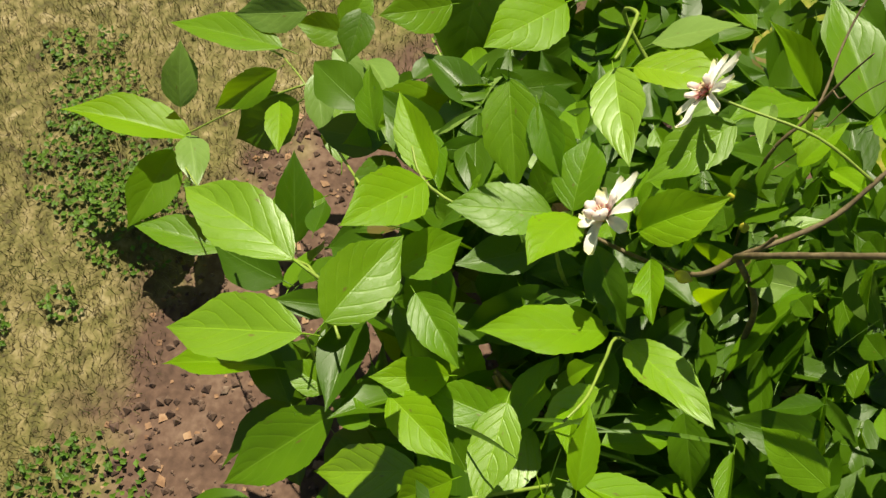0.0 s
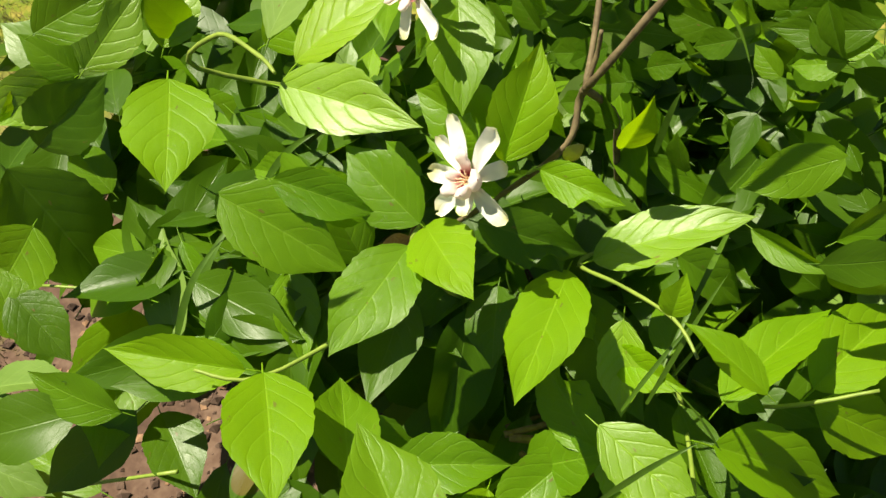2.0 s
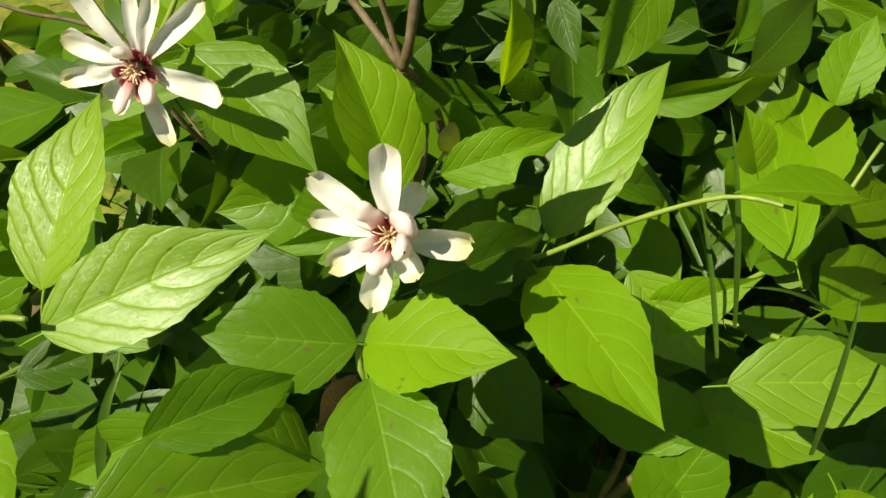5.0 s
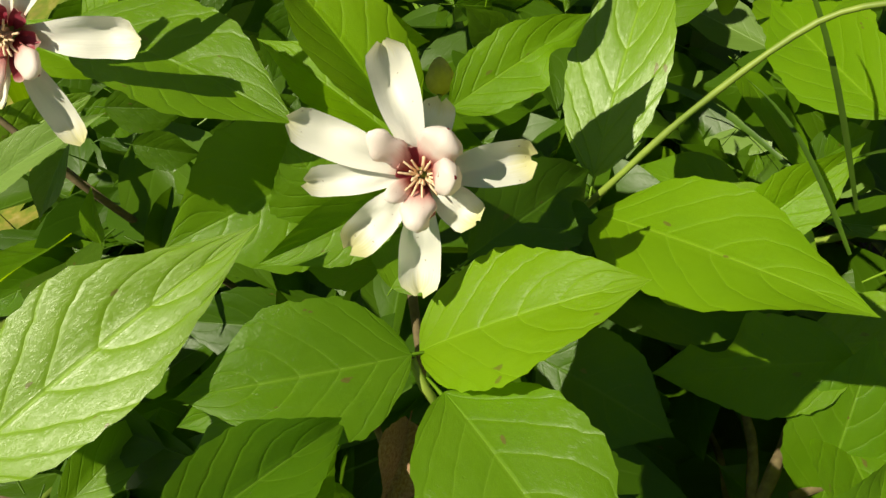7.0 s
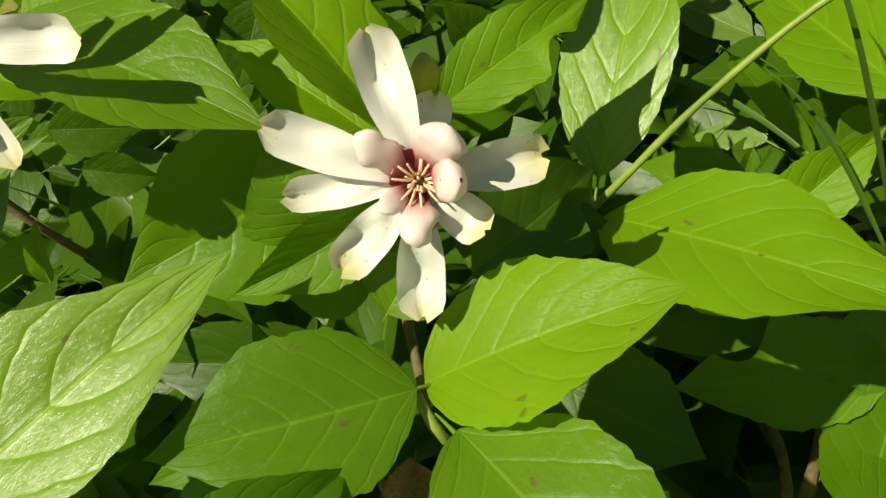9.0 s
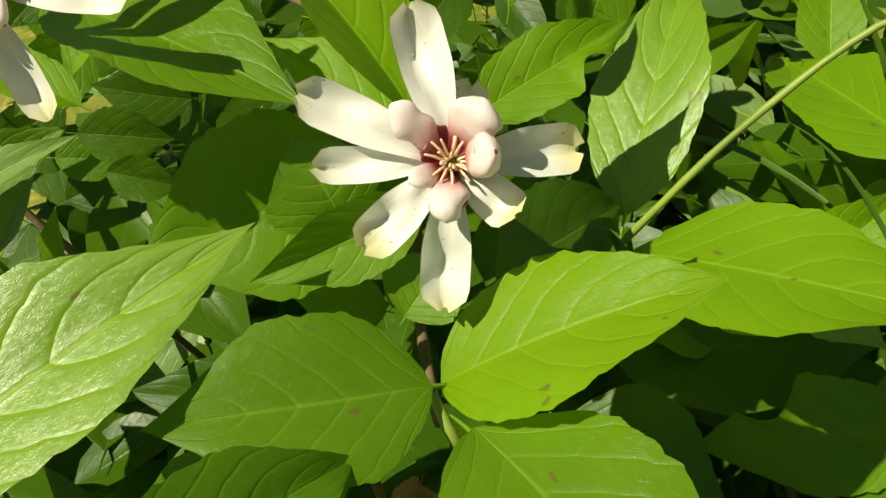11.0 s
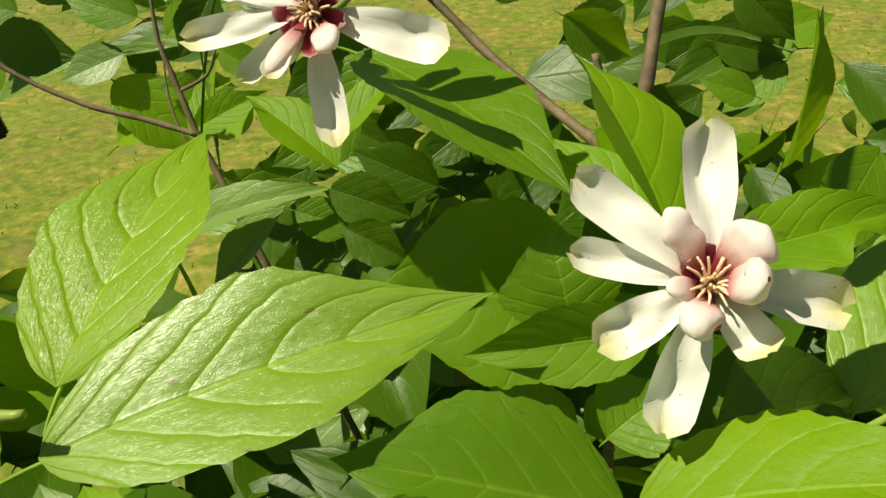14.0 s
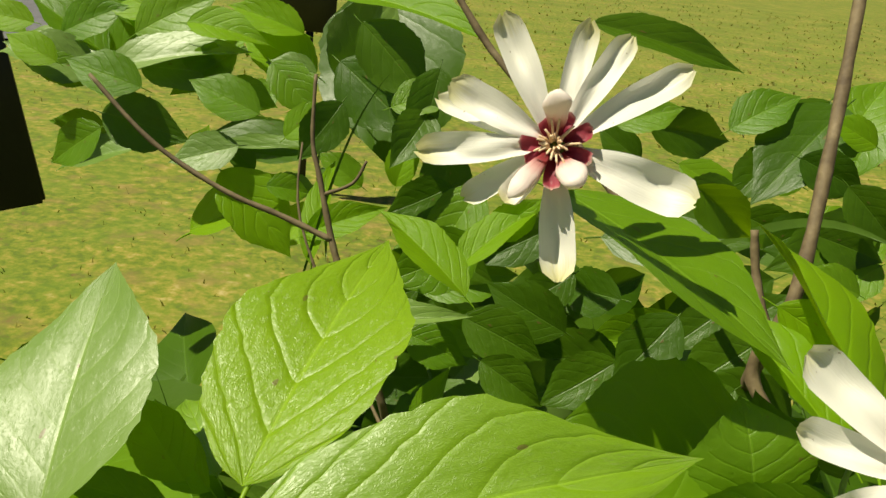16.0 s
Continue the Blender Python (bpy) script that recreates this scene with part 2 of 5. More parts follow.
# ---- building blocks ----
def add_mesh(name, bm, material, parent=None, label="", smooth=True):
    me = bpy.data.meshes.new(name)
    bm.to_mesh(me)
    bm.free()
    if smooth:
        me.polygons.foreach_set("use_smooth", [True] * len(me.polygons))
    me.materials.append(material)
    ob = new(name, me)
    if parent is not None:
        ob.parent = parent
    if label:
        tagged(ob, label)
    return ob


def part(name, bm, material, parent, label=""):
    return add_mesh(name, bm, material, parent, label)


def blade_mesh(name, seed, nu=44, nv=16, full=0.5, tip=1.0, fold=0.10, arch=0.05, curl=0.0, wave=0.02, quilt=0.007, bite=0.0):
    """One leaf, a unit long along y and a unit wide along x: drawn-out tip, folded midrib, blade swollen between the side veins."""
    rnd = random.Random(seed)
    bm = bmesh.new()
    layer = bm.loops.layers.uv.new("UVMap")
    ph = [rnd.uniform(0, 6.28) for _ in range(4)]
    grid = []
    for i in range(nu + 1):
        u = i / nu
        body = max(0.0, math.sin(math.pi * min(1, u ** (0.62 + 0.4 * full) / 1.0))) ** 0.78
        taper = (1 - min(1, max(0, (u - 0.52) / 0.48)) ** 1.5) ** (0.48 * tip) if u < 1 else 0.0
        half = 0.5 * body * taper * (1 + 0.016 * math.sin(u * 62 + ph[0]) + 0.012 * math.sin(u * 97 + ph[2]) + 0.03 * math.sin(u * 17 + ph[1]))
        skew = 0.02 * math.sin(u * 3 + ph[1])
        row = []
        for j in range(nv + 1):
            s = 2 * j / nv - 1
            h = half * (1 + 0.03 * math.sin(9 * u + ph[2] + (2 if s > 0 else 0)))
            if bite and s > 0 and abs(u - bite) < 0.13:
                h *= 0.38 + 0.62 * (abs(u - bite) / 0.13) ** 2
            x = s * h + skew
            phase = VEINS * (u - 0.85 * (abs(s) * 0.5) ** 1.25)
            swell = quilt * math.sin(math.pi * (phase % 1.0)) * min(1, half * 5) * (1 - abs(s) ** 4) * (0.35 + abs(s))
            z = fold * abs(s) * half * 2 + swell + arch * 4 * u * (1 - u)
            z += wave * abs(s) ** 2 * math.sin(8 * u + ph[3] + (1.9 if s > 0 else 0)) * min(1, half * 6)
            z -= curl * max(0, u - 0.7) ** 2 * 3
            row.append((bm.verts.new((x, u, z)), (j / nv, u)))
        grid.append(row)
    for a, b in zip(grid, grid[1:]):
        for j in range(nv):
            quad = (a[j], a[j + 1], b[j + 1], b[j])
            f = bm.faces.new([q[0] for q in quad])
            f.smooth = True
            for loop, q in zip(f.loops, quad):
                loop[layer].uv = q[1]
    ring = None
    for i in range(6):
        q = i / 5
        rr = 0.016 * (1 - 0.5 * q)
        now = [bm.verts.new((rr * math.cos(k * 1.2566), 0.04 - 0.16 * q, -0.012 - 0.05 * q * q + rr * math.sin(k * 1.2566))) for k in range(5)]
        if ring:
            for k in range(5):
                f = bm.faces.new((ring[k], ring[(k + 1) % 5], now[(k + 1) % 5], now[k]))
                f.smooth = True
                for loop in f.loops:
                    loop[layer].uv = (0.5, 0.02)
        ring = now
    me = bpy.data.meshes.new(name)
    bm.to_mesh(me)
    bm.free()
    return me


SHAPES = [dict(full=0.50, tip=1.0, fold=0.10, arch=0.05), dict(full=0.40, tip=1.1, fold=0.16, arch=0.08, wave=0.03),
          dict(full=0.58, tip=0.9, fold=0.05, arch=0.03, wave=0.035), dict(full=0.46, tip=1.0, fold=0.22, arch=0.02, curl=0.3),
          dict(full=0.52, tip=0.8, fold=0.08, arch=0.10, wave=0.04, quilt=0.011), dict(full=0.36, tip=1.2, fold=0.12, arch=-0.03, wave=0.03),
          dict(full=0.50, tip=0.8, fold=0.10, arch=0.04, wave=0.05, bite=0.66),
          dict(full=0.44, tip=1.0, fold=0.06, arch=0.17, wave=0.03, quilt=0.024),
          dict(full=0.44, tip=1.0, fold=0.09, arch=0.06, wave=0.02, quilt=0.013)]
BLADES = {}
for kind in LEAF:
    for si, kw in enumerate(SHAPES):
        me = blade_mesh("leaf", 11 + si, **kw)
        me.materials.append(LEAF[kind])
        BLADES[kind, si] = me


def leaf_matrix(base, tip, width, normal):
    b, t = Vector(base), Vector(tip)
    y = t - b
    length = y.length
    y.normalize()
    x = y.cross(Vector(normal)).normalized()
    z = x.cross(y)
    m = Matrix((x, y, z)).transposed().to_4x4()
    m.translation = b
    return m @ Matrix.Diagonal((width, length, 0.5 * (width + length) * 0.8, 1))


def leaf(base, tip, width, normal, kind="mid", shape=0, parent=None):
    ob = new("leaf", BLADES[kind, shape])
    ob.matrix_world = leaf_matrix(base, tip, width, normal)
    ob.parent = parent
    return ob


def tube(bm, pts, r0, r1, sides=7, cap=True):
    """A tapered, slightly knobbly stem through the points."""
    pts = [Vector(p) for p in pts]
    fine = []
    for i in range(len(pts) - 1):
        p0, p1, p2, p3 = pts[max(i - 1, 0)], pts[i], pts[i + 1], pts[min(i + 2, len(pts) - 1)]
        for k in range(5):
            t = k / 5
            fine.append(0.5 * (2 * p1 + (p2 - p0) * t + (2 * p0 - 5 * p1 + 4 * p2 - p3) * t * t + (3 * p1 - p0 - 3 * p2 + p3) * t ** 3))
    fine.append(pts[-1])
    rings = []
    side = Vector((0.3, 0.5, 0.8))
    for i, p in enumerate(fine):
        d = (fine[min(i + 1, len(fine) - 1)] - fine[max(i - 1, 0)]).normalized()
        side = (side - d * side.dot(d)).normalized()
        up = d.cross(side)
        k = i / (len(fine) - 1)
        r = (r0 + (r1 - r0) * k) * (1 + 0.10 * math.sin(i * 2.1 + r0 * 4000))
        rings.append([bm.verts.new(p + r * (math.cos(a) * side + math.sin(a) * up)) for a in [2 * math.pi * s / sides for s in range(sides)]])
    for a, b in zip(rings, rings[1:]):
        for s in range(sides):
            bm.faces.new((a[s], a[(s + 1) % sides], b[(s + 1) % sides], b[s]))
    if cap:
        bm.faces.new(rings[-1])
        bm.faces.new(rings[0][::-1])


def stem(name, pts, r0, r1, material, parent, label=""):
    bm = bmesh.new()
    tube(bm, pts, r0, r1)
    return part(name, bm, material, parent, label)


# ---- ground ----
def height(x, y):
    return 0.012 * noise.noise(Vector((x * 2.3, y * 2.3, 0))) + 0.006 * noise.noise(Vector((x * 9, y * 9, 3)))


bm = bmesh.new()
xs = [-60, -20, -8, -4] + [-2.6 + 0.05 * i for i in range(95)] + [3, 5, 9, 20, 60]
ys = [-60, -20, -8, -3] + [-1.6 + 0.05 * i for i in range(105)] + [5, 8, 14, 30, 60, 140]
vs = [[bm.verts.new((x, y, height(x, y) if abs(x) < 3 and -2 < y < 4 else 0)) for x in xs] for y in ys]
for a, b in zip(vs, vs[1:]):
    for i in range(len(xs) - 1):
        bm.faces.new((a[i], a[i + 1], b[i + 1], b[i]))
ground = add_mesh("ground", bm, SOIL)
tagged(ground, "bare reddish brown soil under the shrub, running on beneath the lawn", "ground", kind="structure")


# ---- the shrub ----
shrub = new("shrub")
tagged(shrub, "leafy sweetshrub with broad glossy leaves and cream flowers on bare soil", "shrub")

# leaves on the outer shoots
leaf((-0.211, -0.041, 0.691), (-0.069, 0.012, 0.714), 0.062, (-0.10, -0.46, 0.88), "glossy", 8, shrub)
leaf((-0.211, -0.018, 0.702), (-0.185, 0.097, 0.744), 0.066, (-0.20, -0.55, 0.80), "quilted", 8, shrub)
leaf((-0.029, -0.036, 0.658), (-0.122, -0.038, 0.686), 0.062, (0.10, -0.36, 0.92), "mid", 0, shrub)
leaf((-0.026, -0.033, 0.653), (0.068, -0.062, 0.691), 0.060, (-0.42, 0.00, 0.90), "young", 4, shrub)
leaf((-0.022, -0.057, 0.655), (0.015, -0.172, 0.668), 0.070, (0.00, 0.05, 0.99), "mid", 2, shrub)
leaf((0.076, 0.040, 0.609), (0.145, -0.093, 0.663), 0.066, (-0.20, 0.10, 0.95), "young", 2, shrub)
leaf((0.085, 0.063, 0.610), (0.170, 0.164, 0.668), 0.057, (-0.30, -0.22, 0.93), "glossy", 4, shrub)
leaf((0.022, 0.058, 0.694), (0.098, 0.078, 0.704), 0.035, (0.08, -0.60, 0.78), "young", 6, shrub)
leaf((0.000, 0.038, 0.706), (-0.035, 0.115, 0.765), 0.056, (0.70, -0.60, 0.30), "young", 1, shrub)
leaf((-0.005, 0.046, 0.700), (-0.051, 0.102, 0.734), 0.033, (0.28, -0.31, 0.91), "young", 1, shrub)
leaf((-0.118, 0.100, 0.772), (-0.039, 0.030, 0.738), 0.058, (0.38, -0.30, 0.87), "mid", 0, shrub)
leaf((-0.153, -0.152, 0.699), (-0.044, -0.106, 0.641), 0.070, (0.05, -0.30, 0.95), "mid", 0, shrub)
leaf((-0.129, -0.109, 0.700), (-0.059, -0.057, 0.663), 0.041, (0.56, -0.19, 0.81), "mid", 1, shrub)
leaf((0.007, -0.002, 0.662), (0.082, 0.059, 0.624), 0.050, (0.63, -0.32, 0.71), "old", 6, shrub)
leaf((0.002, 0.054, 0.673), (-0.068, 0.048, 0.662), 0.024, (-0.13, -0.23, 0.96), "mid", 1, shrub)
leaf((-0.042, 0.056, 0.662), (-0.046, 0.084, 0.703), 0.031, (-0.06, -0.83, 0.55), "old", 2, shrub)
leaf((-0.033, 0.075, 0.663), (-0.109, 0.091, 0.672), 0.041, (-0.11, -0.83, 0.54), "old", 0, shrub)
leaf((0.193, -0.033, 0.503), (0.085, -0.006, 0.511), 0.059, (-0.06, -0.50, 0.87), "mid", 6, shrub)
leaf((0.025, 0.016, 0.527), (0.104, 0.014, 0.396), 0.063, (-0.02, -1.00, -0.00), "old", 0, shrub)
leaf((-0.065, -0.038, 0.633), (-0.158, -0.029, 0.611), 0.047, (-0.24, -0.54, 0.81), "mid", 0, shrub)
leaf((0.065, 0.005, 0.432), (0.121, -0.044, 0.377), 0.052, (0.11, -0.68, 0.72), "old", 0, shrub)
leaf((-0.263, -0.116, 0.724), (-0.155, -0.184, 0.738), 0.078, (-0.07, 0.32, 0.95), "young", 2, shrub)
leaf((-0.424, -0.277, 0.578), (-0.327, -0.276, 0.423), 0.112, (0.85, 0.04, 0.53), "old", 2, shrub)
leaf((-0.281, -0.274, 0.445), (-0.155, -0.399, 0.440), 0.103, (0.32, 0.29, 0.90), "mid", 0, shrub)
leaf((-0.083, -0.225, 0.547), (-0.187, -0.312, 0.565), 0.052, (0.04, -0.41, 0.91), "young", 1, shrub)
leaf((-0.035, -0.217, 0.620), (0.077, -0.277, 0.667), 0.076, (-0.19, 0.37, 0.91), "young", 0, shrub)
leaf((0.370, 0.231, 0.374), (0.290, 0.247, 0.509), 0.069, (0.18, -0.96, 0.22), "young", 0, shrub)
leaf((0.270, 0.051, 0.662), (0.191, 0.039, 0.689), 0.031, (0.30, 0.17, 0.94), "young", 1, shrub)
leaf((0.247, 0.049, 0.591), (0.256, 0.197, 0.564), 0.058, (-0.42, 0.18, 0.89), "young", 0, shrub)
leaf((0.291, 0.142, 0.527), (0.297, 0.282, 0.509), 0.074, (0.03, 0.12, 0.99), "young", 0, shrub)
leaf((0.185, 0.289, 0.344), (0.126, 0.338, 0.449), 0.078, (0.36, -0.75, 0.56), "mid", 0, shrub)
leaf((-0.112, 0.438, 0.438), (0.006, 0.301, 0.317), 0.089, (-0.12, -0.72, 0.69), "old", 0, shrub)
leaf((0.138, 0.048, 0.587), (0.190, -0.004, 0.531), 0.046, (-0.06, -0.50, 0.86), "glossy", 0, shrub)
leaf((0.190, -0.043, 0.603), (0.305, -0.039, 0.592), 0.056, (-0.46, -0.18, 0.87), "glossy", 2, shrub)
leaf((0.150, -0.086, 0.447), (0.201, -0.032, 0.520), 0.064, (-0.23, -0.70, 0.67), "mid", 2, shrub)
leaf((0.136, -0.091, 0.425), (0.053, -0.170, 0.456), 0.057, (0.35, 0.01, 0.94), "young", 0, shrub)
leaf((0.013, -0.191, 0.540), (0.095, -0.178, 0.429), 0.070, (0.80, -0.01, 0.60), "mid", 0, shrub)
leaf((-0.023, -0.096, 0.527), (0.034, -0.112, 0.418), 0.069, (0.82, -0.31, 0.48), "old", 0, shrub)
leaf((0.011, -0.033, 0.505), (0.079, -0.082, 0.389), 0.070, (0.49, -0.66, 0.57), "old", 0, shrub)
leaf((-0.147, -0.130, 0.527), (-0.054, -0.181, 0.517), 0.048, (0.15, 0.08, 0.99), "mid", 1, shrub)
leaf((-0.510, -0.155, 0.551), (-0.534, -0.045, 0.575), 0.071, (0.70, 0.00, 0.71), "grey", 0, shrub)
leaf((-0.554, -0.152, 0.520), (-0.648, -0.177, 0.546), 0.061, (0.32, -0.22, 0.92), "grey", 0, shrub)
leaf((-0.517, -0.158, 0.537), (-0.518, -0.259, 0.543), 0.061, (0.72, 0.03, 0.69), "young", 1, shrub)
leaf((-0.198, -0.436, 0.306), (-0.350, -0.494, 0.297), 0.068, (-0.06, -0.01, 1.00), "mid", 0, shrub)
leaf((-0.408, -0.474, 0.304), (-0.292, -0.372, 0.363), 0.055, (-0.48, 0.04, 0.88), "grey", 1, shrub)
leaf((-0.164, -0.319, 0.431), (-0.060, -0.343, 0.434), 0.065, (0.02, 0.20, 0.98), "old", 0, shrub)
leaf((-0.140, 0.506, 0.334), (0.057, 0.579, 0.338), 0.086, (0.01, -0.07, 1.00), "mid", 1, shrub)
leaf((0.028, 0.749, 0.264), (0.160, 0.567, 0.232), 0.097, (-0.16, -0.28, 0.95), "young", 0, shrub)
leaf((0.301, 0.133, 0.518), (0.383, 0.190, 0.456), 0.063, (0.65, -0.11, 0.75), "young", 2, shrub)
leaf((0.264, 0.021, 0.572), (0.368, 0.103, 0.472), 0.068, (0.52, 0.31, 0.80), "young", 0, shrub)
leaf((0.264, 0.190, 0.422), (0.224, 0.330, 0.402), 0.061, (-0.53, -0.03, 0.85), "grey", 0, shrub)
leaf((0.327, 0.250, 0.507), (0.361, 0.308, 0.552), 0.050, (-0.22, -0.51, 0.83), "young", 0, shrub)
leaf((-0.219, -0.753, 0.201), (-0.176, -0.984, 0.245), 0.096, (-0.24, 0.14, 0.96), "young", 1, shrub)
leaf((-0.356, -0.603, 0.350), (-0.366, -0.834, 0.321), 0.079, (-0.11, -0.12, 0.99), "mid", 0, shrub)
leaf((-0.255, -0.783, 0.235), (-0.339, -0.799, 0.319), 0.065, (0.56, 0.50, 0.66), "grey", 0, shrub)
leaf((-0.192, -0.784, 0.187), (-0.038, -0.812, 0.139), 0.087, (0.34, 0.48, 0.81), "mid", 0, shrub)
leaf((-0.067, -0.628, 0.121), (-0.050, -0.814, 0.137), 0.077, (-0.15, 0.07, 0.99), "mid", 0, shrub)
leaf((0.110, -0.328, 0.614), (0.042, -0.519, 0.570), 0.085, (-0.04, -0.21, 0.98), "glossy", 4, shrub)
leaf((-0.017, -0.428, 0.359), (-0.128, -0.466, 0.434), 0.059, (0.44, 0.35, 0.83), "old", 0, shrub)
leaf((0.210, -0.262, 0.677), (0.228, -0.442, 0.591), 0.082, (0.01, -0.43, 0.90), "glossy", 0, shrub)
leaf((0.191, -0.351, 0.436), (0.224, -0.525, 0.375), 0.067, (-0.31, -0.36, 0.88), "young", 1, shrub)
leaf((0.221, -0.258, 0.429), (0.339, -0.389, 0.321), 0.085, (0.44, -0.30, 0.85), "mid", 0, shrub)
leaf((0.199, -0.269, 0.446), (0.186, -0.341, 0.454), 0.044, (0.21, 0.06, 0.98), "mid", 0, shrub)
leaf((0.204, -0.233, 0.715), (0.085, -0.193, 0.713), 0.075, (0.10, 0.35, 0.93), "mid", 0, shrub)
leaf((0.087, -0.188, 0.568), (0.156, -0.108, 0.556), 0.053, (0.20, -0.01, 0.98), "mid", 1, shrub)
leaf((0.072, -0.218, 0.581), (-0.019, -0.164, 0.535), 0.063, (-0.07, 0.57, 0.82), "mid", 0, shrub)
leaf((0.142, -0.128, 0.476), (0.184, -0.218, 0.503), 0.052, (0.20, 0.36, 0.91), "young", 0, shrub)
leaf((0.173, -0.044, 0.473), (0.162, -0.155, 0.462), 0.060, (0.26, -0.12, 0.96), "mid", 0, shrub)
leaf((0.192, -0.189, 0.483), (0.252, -0.082, 0.512), 0.061, (0.02, -0.28, 0.96), "young", 0, shrub)
leaf((0.259, -0.130, 0.449), (0.292, -0.265, 0.381), 0.071, (0.35, -0.35, 0.87), "glossy", 0, shrub)
leaf((0.177, -0.010, 0.487), (0.280, -0.049, 0.482), 0.068, (0.08, 0.09, 0.99), "glossy", 0, shrub)
leaf((0.228, -0.202, 0.462), (0.211, -0.266, 0.438), 0.039, (0.11, -0.37, 0.92), "mid", 2, shrub)
leaf((0.147, 0.029, 0.555), (0.224, 0.036, 0.597), 0.036, (-0.29, -0.71, 0.65), "young", 1, shrub)
leaf((0.089, 0.041, 0.540), (0.121, 0.039, 0.521), 0.023, (0.50, -0.04, 0.86), "young", 2, shrub)
leaf((-0.405, 0.321, 0.489), (-0.587, 0.219, 0.515), 0.086, (0.16, -0.03, 0.99), "mid", 0, shrub)
leaf((-0.304, 0.315, 0.469), (-0.462, 0.269, 0.473), 0.068, (0.06, -0.10, 0.99), "old", 0, shrub)
leaf((-0.298, 0.315, 0.463), (-0.333, 0.215, 0.525), 0.042, (0.18, 0.48, 0.86), "young", 1, shrub)
leaf((-0.389, 0.227, 0.519), (-0.405, 0.127, 0.624), 0.051, (0.31, 0.66, 0.68), "young", 1, shrub)
leaf((-0.372, 0.223, 0.529), (-0.263, 0.112, 0.578), 0.061, (-0.34, 0.08, 0.94), "mid", 4, shrub)
leaf((-0.271, 0.236, 0.515), (-0.212, 0.112, 0.590), 0.064, (-0.14, 0.46, 0.88), "old", 0, shrub)
leaf((-0.282, -0.586, 0.301), (-0.176, -0.538, 0.317), 0.048, (-0.13, -0.06, 0.99), "young", 0, shrub)
leaf((-0.316, -0.522, 0.363), (-0.220, -0.474, 0.328), 0.051, (0.23, 0.22, 0.95), "grey", 0, shrub)
leaf((-0.381, -0.521, 0.345), (-0.329, -0.428, 0.330), 0.044, (0.18, 0.06, 0.98), "grey", 0, shrub)
leaf((-0.418, -0.577, 0.384), (-0.396, -0.712, 0.353), 0.068, (0.70, -0.05, 0.71), "grey", 0, shrub)
leaf((-0.216, -0.753, 0.214), (-0.113, -0.680, 0.230), 0.060, (-0.21, 0.08, 0.97), "grey", 0, shrub)
leaf((-0.316, -0.598, 0.341), (-0.248, -0.701, 0.272), 0.058, (0.78, 0.09, 0.62), "mid", 1, shrub)
leaf((0.123, 0.146, 0.555), (0.187, 0.186, 0.482), 0.048, (0.73, 0.07, 0.68), "mid", 0, shrub)
leaf((0.269, -0.080, 0.509), (0.299, -0.144, 0.431), 0.060, (0.57, -0.51, 0.64), "young", 0, shrub)
leaf((0.089, 0.361, 0.414), (0.171, 0.228, 0.449), 0.066, (-0.29, 0.08, 0.96), "mid", 0, shrub)
leaf((-0.112, 0.346, 0.454), (-0.018, 0.433, 0.337), 0.071, (0.79, -0.04, 0.61), "old", 0, shrub)
leaf((-0.073, -0.078, 0.579), (-0.129, -0.072, 0.652), 0.051, (0.79, 0.06, 0.61), "mid", 0, shrub)
leaf((-0.436, -0.514, 0.329), (-0.424, -0.615, 0.336), 0.059, (0.61, 0.13, 0.79), "mid", 1, shrub)
leaf((-0.148, 0.188, 0.684), (-0.203, 0.226, 0.714), 0.030, (0.20, -0.40, 0.89), "young", 1, shrub)
leaf((-0.281, -0.007, 0.669), (-0.293, 0.087, 0.724), 0.066, (-0.25, -0.51, 0.83), "grey", 2, shrub)
leaf((-0.238, 0.039, 0.656), (-0.274, 0.079, 0.668), 0.023, (-0.54, -0.65, 0.53), "young", 1, shrub)
leaf((-0.243, 0.066, 0.643), (-0.272, 0.114, 0.648), 0.029, (-0.27, -0.26, 0.93), "glossy", 4, shrub)
leaf((-0.246, 0.034, 0.663), (-0.270, 0.044, 0.692), 0.023, (0.29, -0.79, 0.53), "young", 0, shrub)
leaf((-0.253, 0.037, 0.646), (-0.293, 0.023, 0.666), 0.019, (0.51, -0.39, 0.76), "mid", 0, shrub)
leaf((-0.234, 0.147, 0.667), (-0.144, 0.145, 0.693), 0.025, (-0.26, -0.46, 0.85), "grey", 1, shrub)
leaf((-0.173, 0.157, 0.677), (-0.216, 0.149, 0.634), 0.022, (-0.46, -0.66, 0.59), "grey", 1, shrub)
leaf((-0.507, 0.596, 0.636), (-0.552, 0.568, 0.648), 0.034, (0.52, -0.56, 0.64), "mid", 1, shrub)
leaf((-0.508, 0.591, 0.708), (-0.626, 0.617, 0.696), 0.057, (-0.19, -0.43, 0.88), "grey", 1, shrub)
leaf((-0.529, 0.629, 0.725), (-0.460, 0.690, 0.743), 0.058, (0.36, -0.62, 0.70), "mid", 0, shrub)
leaf((-0.369, 0.600, 0.728), (-0.491, 0.562, 0.714), 0.042, (0.02, -0.41, 0.91), "grey", 1, shrub)
leaf((-0.294, 0.541, 0.653), (-0.407, 0.569, 0.646), 0.046, (-0.18, -0.52, 0.84), "old", 0, shrub)
leaf((-0.330, 0.502, 0.633), (-0.291, 0.528, 0.618), 0.025, (0.57, -0.45, 0.69), "grey", 0, shrub)
leaf((-0.454, 0.565, 0.636), (-0.554, 0.580, 0.594), 0.044, (-0.40, -0.43, 0.81), "grey", 1, shrub)
